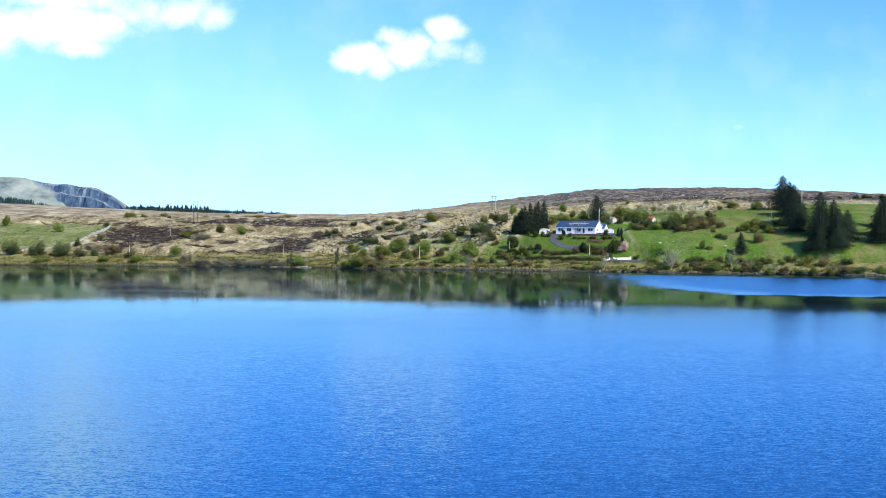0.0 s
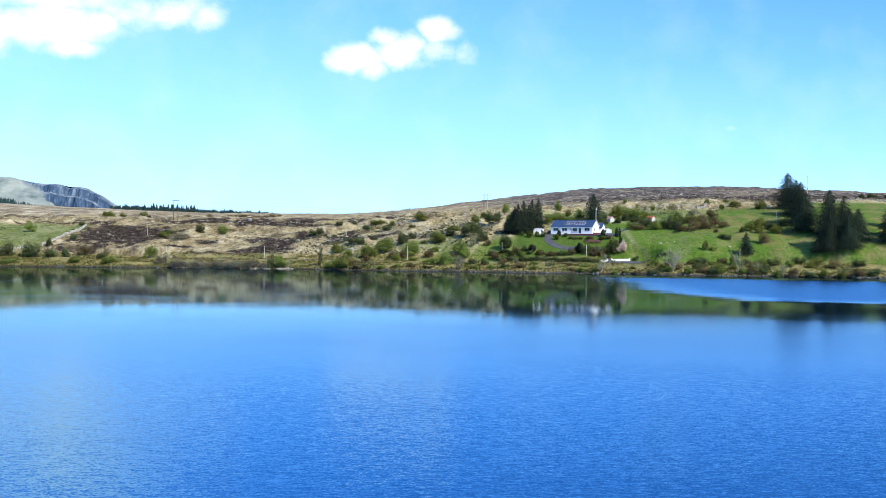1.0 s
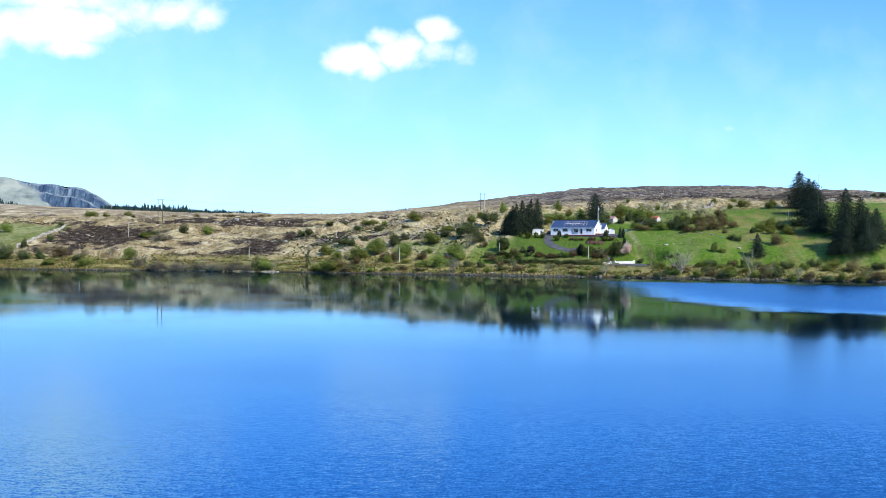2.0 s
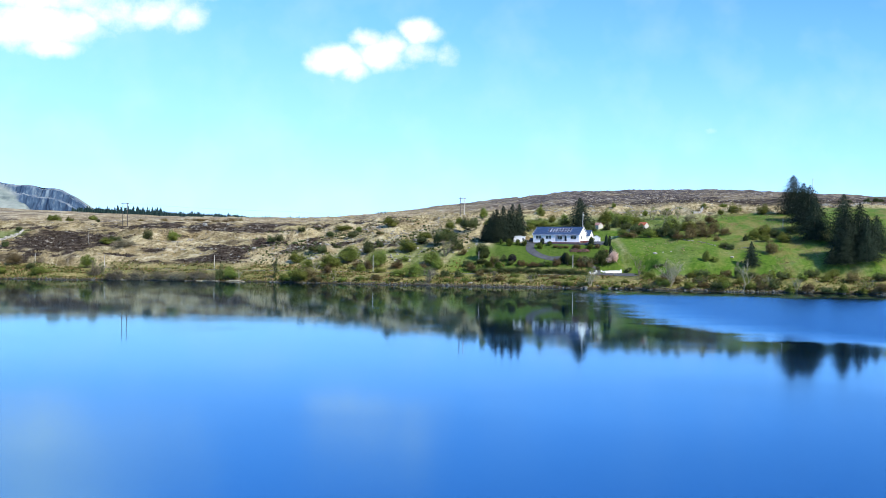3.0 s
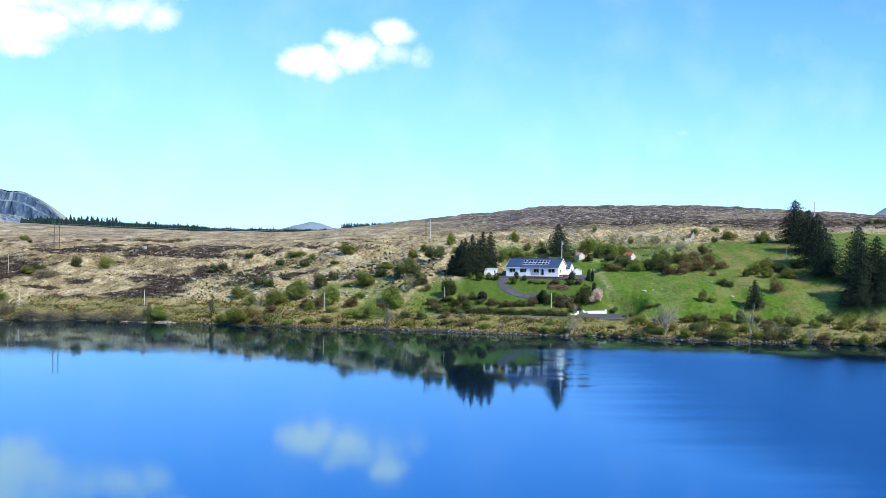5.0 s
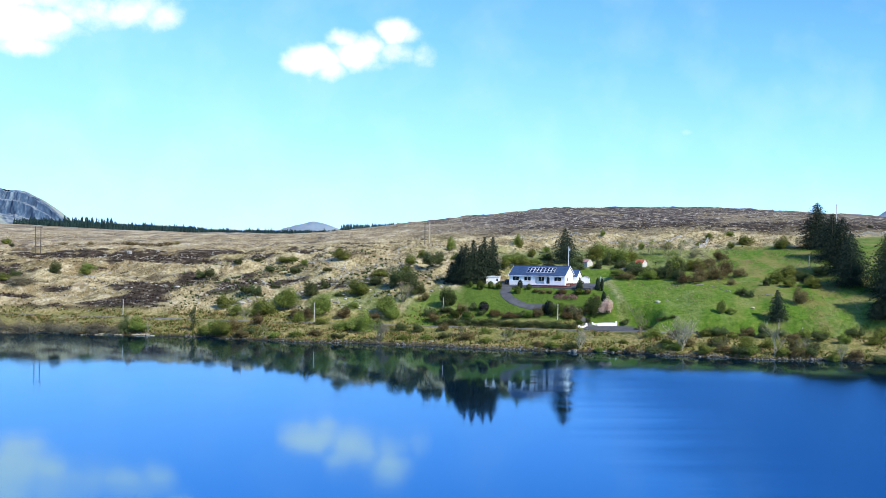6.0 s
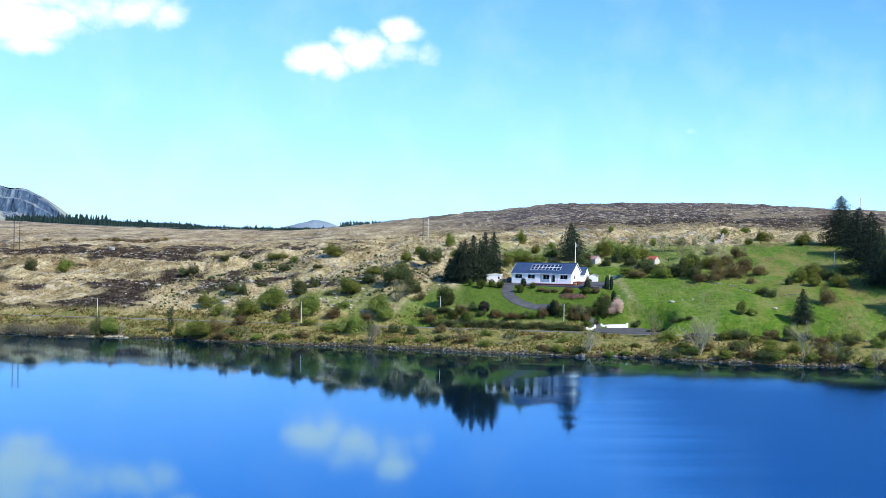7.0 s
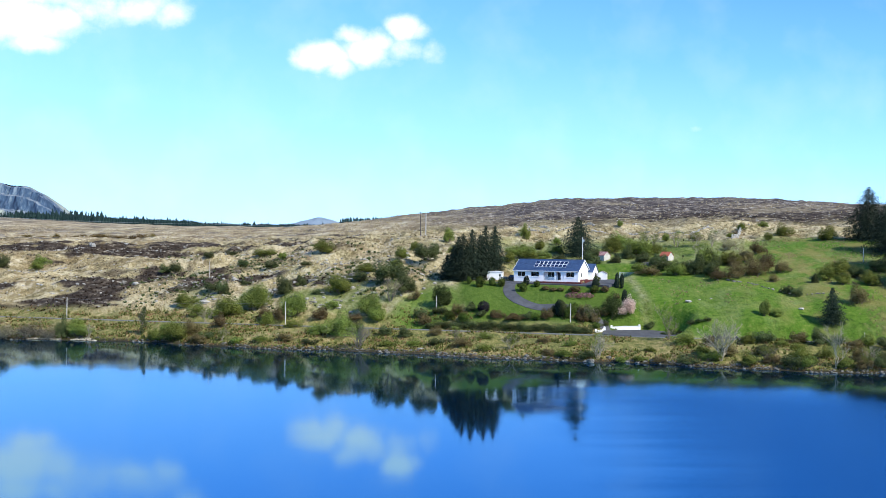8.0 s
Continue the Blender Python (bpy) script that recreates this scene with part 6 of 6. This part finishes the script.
# ---- walls, gate, stones ----
def stone_wall(path, h, label, material=PALE_STONE, seed=1, gaps=0.0):
    r = random.Random(seed)
    s = Shape()
    for (x0, y0), (x1, y1) in zip(path, path[1:]):
        n = max(2, int(math.hypot(x1 - x0, y1 - y0) / 0.42))
        for i in range(n):
            t = (i + r.uniform(-0.3, 0.3)) / n
            x, y = x0 + (x1 - x0) * t + r.uniform(-0.25, 0.25), y0 + (y1 - y0) * t + r.uniform(-0.25, 0.25)
            z = z_at(x, y)
            if r.random() < gaps:
                continue
            for k in range(1 if gaps or r.random() > 0.7 else 2):
                w = r.uniform(0.15, 0.42) * (1.5 if gaps and r.random() < 0.25 else 1)
                s.rock((x, y, z + (k + 0.45) * h / 2), (w, w * 0.9, h * 0.6), r)
    tagged(s.ob("stone_wall", material), label, "stone wall", "field walls", kind="stuff")


stone_wall(((-182, 617), (-180, 590), (-179, 560), (-183, 540), (-196, 530), (-215, 524)), 1.0, "tumbled pale stone wall round the green field", seed=2)
stone_wall(((106, 493), (111, 490), (115, 483), (119, 479.5), (126, 477)), 0.5, "low broken stone wall across the pasture", STONE, 3, 0.3)
stone_wall(((122, 543), (127, 556), (133, 570), (136, 578)), 1.3, "pale stone wall climbing the hill", seed=4)
stone_wall(((55, 655), (69, 648), (93, 615), (110, 606)), 0.8, "pale dry stone wall along the hill foot", seed=5)
stone_wall(((-112, 628), (-100, 646)), 0.6, "short line of pale stones on the moor", seed=6)
stone_wall(((-97, 596), (-101, 586), (-112, 580)), 0.5, "short line of pale stones on the moor", seed=7)
stone_wall(((185, 600), (215, 596), (250, 600)), 0.9, "pale dry stone wall above the far field", seed=8)
stone_wall(((62, 592), (75, 588), (88, 599), (98, 590), (106, 572), (117, 574), (129, 591)), 0.9, "broken line of pale limestone along the hill foot", seed=12, gaps=0.25)
stone_wall(((98, 547), (106, 556), (117, 562)), 0.7, "pale tumbled stones above the old barns", seed=13, gaps=0.4)
stone_wall(((88.0, 516.5), (92.0, 515.0), (94.5, 514.6)), 0.9, "low grey stone wall beside the ruined barn", STONE, 10)
stone_wall(((93, 462.5), (99, 460.5), (104, 459)), 0.8, "grey stone wall beside the road", DARK_STONE, 9)


def gate(x, y, turn):
    o = thing("field_gate", pose(x, y, z_at(x, y), 0, 0, turn), "pale green field gate behind the garden", "gate")
    for u in (-2.1, 2.1):
        Shape().tube((u, 0, -0.3), (u, 0, 1.4), 0.10, 0.09, 6).ob("post", GATE_PAINT, o)
    for k in range(5):
        Shape().box(-2.0, 2.0, -0.03, 0.03, 0.2 + 0.24 * k, 0.29 + 0.24 * k).ob("rail", GATE_PAINT, o)
    for u in (-1.95, 0, 1.9):
        Shape().box(u, u + 0.06, -0.045, -0.031, 0.15, 1.3).ob("upright", GATE_PAINT, o)


gate(83.0, 511.5, -10)


def car(x, y, turn):
    """A parked saloon, mostly hidden by the house."""
    o = thing("car", pose(x, y, z_at(x, y) + 0.1, 0, 0, turn), "dark parked car beside the bungalow", "car")
    s = Shape()
    s.prism([(-2.1, 0.35), (2.1, 0.35), (2.15, 0.75), (1.3, 0.9), (0.7, 1.38), (-0.9, 1.4), (-1.6, 0.95), (-2.15, 0.85)], -0.82, 0.82)
    s.ob("body", CARPAINT, o)
    Shape().prism([(0.78, 0.96), (1.18, 0.93), (0.66, 1.31), (-0.86, 1.33), (-1.4, 0.98)], -0.825, 0.825).ob("side_glass", GLASS, o)
    for u in (-1.3, 1.3):
        for v in (-0.8, 0.8):
            w = Shape().tube((u, v - 0.1, 0.3), (u, v + 0.1, 0.3), 0.31, 0.31, 14).ob("wheel", RUBBER, o)
            Shape().tube((u, v - 0.11, 0.3), (u, v + 0.11, 0.3), 0.18, 0.18, 10).ob("rim", STEEL, w)


car(51.2, 512.0, 64)


def boulder(x, y, r3, material, label, seed):
    s = Shape()
    s.rock((0, 0, r3[2] * 0.35), r3, random.Random(seed))
    o = s.ob("boulder", material)
    o.matrix_basis = pose(x, y, max(z_at(x, y), -0.1))
    tagged(o, label, "boulder", "boulders")


for i, (x, y, a, b, c) in enumerate(((-100, 640, 1.5, 1.2, 1.6), (24.5, 460.0, 1.0, 0.4, 0.35), (65.6, 444.0, 0.6, 0.4, 0.6), (92, 479, 0.9, 0.6, 0.55), (95, 479.5, 0.4, 0.3, 0.3), (98, 480, 0.35, 0.3, 0.25),
                                     (117.4, 469.5, 0.8, 0.6, 0.45), (-36, 521, 1.7, 1.2, 1.0), (-63, 553, 1.2, 0.9, 0.9), (-10, 506, 1.1, 0.8, 0.8), (2, 520, 1.3, 0.9, 0.9), (6, 517, 1.0, 0.8, 0.7), (-31, 545, 1.3, 1.0, 0.9),
                                     (61, 440.8, 1.0, 0.7, 0.9))):
    boulder(x, y, (a, b, c), DARK_STONE if y < 450 else PALE_STONE, "grey lichened boulder lying on the ground", 300 + i)

# stones along the water's edge
r, s = random.Random(5), Shape()
x = -235.0
while x < 240:
    x += r.uniform(0.10, 0.28) * (1.0 if x > -20 else 1.9)
    y = float(shore_y(x)) + r.uniform(-0.4, 2.3)
    w = (0.12 + 0.34 * r.random() ** 2) * (1.7 if r.random() < 0.07 else 1) * (1.1 if x > 20 else 1)
    if float(wander(np.array([x]), np.array([0.0]), 5, 64)[0]) + r.uniform(-0.3, 0.3) < (0.20 if x > -20 else 0.40):
        continue
    s.rock((x, y, max(0.0, 0.28 * (y - float(shore_y(x)))) + w * 0.1), (w, w * r.uniform(0.7, 1.1), w * r.uniform(0.8, 1.4)), r)
tagged(s.ob("shore_stones", DARK_STONE), "dark and pale stones tumbled along the waterline", "stones", kind="stuff")

# bars of dry gravel and bleached reed at the water's edge
for cx, cy, half in ((-92, 493.2, 6.5), (-70.5, 488.0, 4.0), (-60, 486.8, 3.5), (-104, 494.0, 3.0)):
    bar = Shape()
    for _ in range(170):
        u, w = r.uniform(-1, 1), 0.12 + 0.3 * r.random() ** 2
        x = cx + u * half
        y = float(shore_y(x)) + 0.3 + r.uniform(0, 2.2) * (1 - u * u)
        bar.rock((x, y, max(0.02, z_at(x, y)) + w * 0.1), (w * 1.5, w * 1.1, w * 0.5), r)
    tagged(bar.ob("gravel_bar", GRAVEL), "pale gravel bar at the water's edge", "gravel", kind="stuff")

# scattered pale stones on moor and hill
s = Shape()
for _ in range(2600):
    x, y = r.uniform(-190, 240), r.uniform(525, 760)
    p, h, g, m = covers(np.array([x]), np.array([y]))
    if g[0] > 0.2 or p[0] > 0.3 or (wander(np.array([x]), np.array([y]), 20, 61)[0] < 0.5 and r.random() > 0.7 * h[0]):
        continue
    w = r.uniform(0.15, 0.5)
    s.rock((x, y, z_at(x, y) + w * 0.2), (w, w * 0.8, w * 0.7), r)
for _ in range(1500):
    x, y = r.gauss(-25, 45), r.uniform(528, 660)
    if wander(np.array([x]), np.array([y * 2.0]), 13, 67)[0] < 0.60:
        continue
    p, h, g, m = covers(np.array([x]), np.array([y]))
    if p[0] > 0.3 or g[0] > 0.2:
        continue
    w = 0.12 + 0.38 * r.random() ** 2
    s.rock((x, y, z_at(x, y) + w * 0.4), (w * r.uniform(1.0, 1.6), w * 0.9, w * r.uniform(0.8, 1.4)), r)
for _ in range(420):
    x, y = r.gauss(2, 18), r.uniform(503, 560)
    if wander(np.array([x]), np.array([y]), 8, 66)[0] < 0.52 or abs(x) > 32:
        continue
    w = 0.15 + 0.4 * r.random() ** 2
    s.rock((x, y, z_at(x, y) + w * 0.4), (w * r.uniform(0.9, 1.5), w * 0.8, w * r.uniform(0.8, 1.3)), r)
tagged(s.ob("moor_stones", PALE_STONE), "pale stones scattered over heather and grass", "stones", kind="stuff")

# ledges of bare rock breaking through the slope
out = Shape()
for cx, cy, spread_x, spread_y, n in ((-7, 527, 6, 5, 26), (3, 510, 5, 5, 20), (-38, 531, 5, 6, 30), (-45, 546, 6, 8, 26), (12, 521, 6, 5, 24), (-20, 523, 6, 5, 22), (-64, 560, 8, 8, 20), (-92, 630, 14, 14, 30), (-24, 545, 8, 8, 22), (8, 531, 6, 6, 18), (-37, 524, 3, 2, 8)):
    for _ in range(n):
        x, y, w = r.gauss(cx, spread_x), r.gauss(cy, spread_y), 0.25 + 0.65 * r.random() ** 2.5
        out.rock((x, y, z_at(x, y) - w * 0.05), (w * r.uniform(0.9, 1.6), w * 0.8, w * r.uniform(0.7, 1.3)), r)
tagged(out.ob("outcrop", STONE), "grey rock outcrops breaking through the slope", "rocks", kind="stuff")


# ---- tussocks, heather, bank growth ----
def tufts(name, n, region, keep, size, blades, material, label, seed, width=0.5):
    """Clumps of upright blades, thrown where keep() allows."""
    r = np.random.default_rng(seed)
    x, y = r.uniform(region[0], region[1], n), r.uniform(region[2], region[3], n)
    k = keep(x, y) > r.random(n)
    x, y = x[k], y[k]
    z = height(x, y)
    n = len(x)
    s = size * r.uniform(0.6, 1.4, n)
    V = np.zeros((n, blades, 3, 3))
    for b in range(blades):
        a = r.uniform(0, 6.2832, n)
        lean = r.uniform(0.2, 0.9, n) * s
        ca, sa = np.cos(a), np.sin(a)
        w = s * width * r.uniform(0.6, 1.2, n)
        ox, oy = ca * s * 0.25, sa * s * 0.25
        V[:, b, 0] = np.stack([x + ox - sa * w, y + oy + ca * w, z - 0.05], 1)
        V[:, b, 1] = np.stack([x + ox + sa * w, y + oy - ca * w, z - 0.05], 1)
        V[:, b, 2] = np.stack([x + ox + ca * lean, y + oy + sa * lean, z + s * r.uniform(0.6, 1.1, n)], 1)
    V = V.reshape(-1, 3)
    return tagged(array_mesh(name, V, np.arange(len(V)).reshape(-1, 3), material), label, "vegetation", kind="stuff")


def far_enough(x, y):
    u, v = to_house(x, y)
    off = (np.abs(y - road_y(x)) > 2.6) & (from_drive(x, y) > 2.4) & ~((np.abs(u) < 20) & (np.abs(v) < 10)) & (blob(x, y, 80, 473, 11, 6.5) > 1)
    return off & (y - shore_y(x) > 0.7)


def on_moor(x, y):
    p, h, g, m = covers(x, y)
    d = y - shore_y(x)
    return far_enough(x, y) * np.maximum(1 - 2 * p, 0) * (1 - 0.75 * smooth(d, 150, 210)) * np.maximum(1 - h, 0.35 * smooth(d, 190, 230)) * (1 - g) * (1 - m) * smooth(wander(x, y, 9, 71), 0.25, 0.6)


def on_heath(x, y):
    p, h, g, m = covers(x, y)
    d = y - shore_y(x)
    specks = 0.16 * smooth(wander(x, y, 5, 74), 0.5, 0.75) * smooth(d, 45, 60)
    return far_enough(x, y) * np.maximum(h, specks) * (1 - p) * (1 - g) * (1 - smooth(d, 140, 180))


def on_bank(x, y):
    p, h, g, m = covers(x, y)
    d = y - shore_y(x)
    return far_enough(x, y) * m * np.maximum(smooth(wander(x, y, 7, 72), 0.3, 0.6), 1 - smooth(d, 4, 9))


def in_pasture(x, y):
    p, h, g, m = covers(x, y)
    return far_enough(x, y) * p * smooth(wander(x, y, 12, 73), 0.55, 0.85) * 0.7


tufts("moor_grass", 130000, (-225, 260, 515, 860), on_moor, 0.50, 6, STRAW, "straw-coloured moor grass tussocks", 401, 0.17)
tufts("heather", 60000, (-225, 232, 515, 790), on_heath, 0.42, 6, HEATHER, "dark brown heather on the moor", 402, 0.3)
tufts("bracken", 60000, (-225, 200, 408, 535), on_bank, 0.42, 6, BRACKEN, "dead bracken and rough grass on the lake bank", 403, 0.18)
tufts("rushes", 48000, (-225, 200, 408, 535), on_bank, 0.6, 6, RUSH, "green rushes and brambles on the lake bank", 404, 0.2)
def on_slope(x, y):
    p, h, g, m = covers(x, y)
    d = y - shore_y(x)
    return far_enough(x, y) * (1 - g) * (1 - p) * smooth(d, 30, 44) * (1 - smooth(d, 90, 140)) * smooth(wander(x, y, 8, 78) + 0.35 * wander(x, y, 3, 79), 0.62, 0.9) * smooth(x, -75, -45) * (1 - smooth(x, 30, 36))


tufts("dwarf_scrub", 4200, (-80, 36, 500, 640), on_slope, 0.62, 12, DARK_LEAF, "dwarf scrub and dark tussocks on the slope", 407, 0.34)
tufts("pasture_tufts", 6000, (76, 232, 440, 600), in_pasture, 0.26, 5, RUSH, "coarse grass tufts in the green pasture", 405, 0.25)


def rank_grass(x, y):
    p, h, g, m = covers(x, y)
    return far_enough(x, y) * p * smooth(wander(x, y, 6, 76) + 0.3 * smooth(x, 118, 140), 0.66, 0.9)


tufts("dry_tufts", 7000, (86, 165, 455, 545), rank_grass, 0.32, 5, STRAW, "straw-coloured rank grass among the pasture", 406, 0.2)


def heath_bed(x, y):
    o = thing("flower_bed", pose(x, y, z_at(x, y)), "mounded bed of pinkish-brown winter heath", "flower bed")
    r = np.random.default_rng(410)
    for k, lobe in enumerate(((-1.5, 0, 0.25, 2.3, 2.6, 1.1), (1.5, -0.2, 0.25, 2.2, 2.4, 1.0))):
        v, f = lobes_cloud([lobe], 1100, 0.15, r, 0.85)
        array_mesh("heath_mound", v, f, HEATH_BED, o)["kind"] = "stuff"


heath_bed(66.5, 492.0)
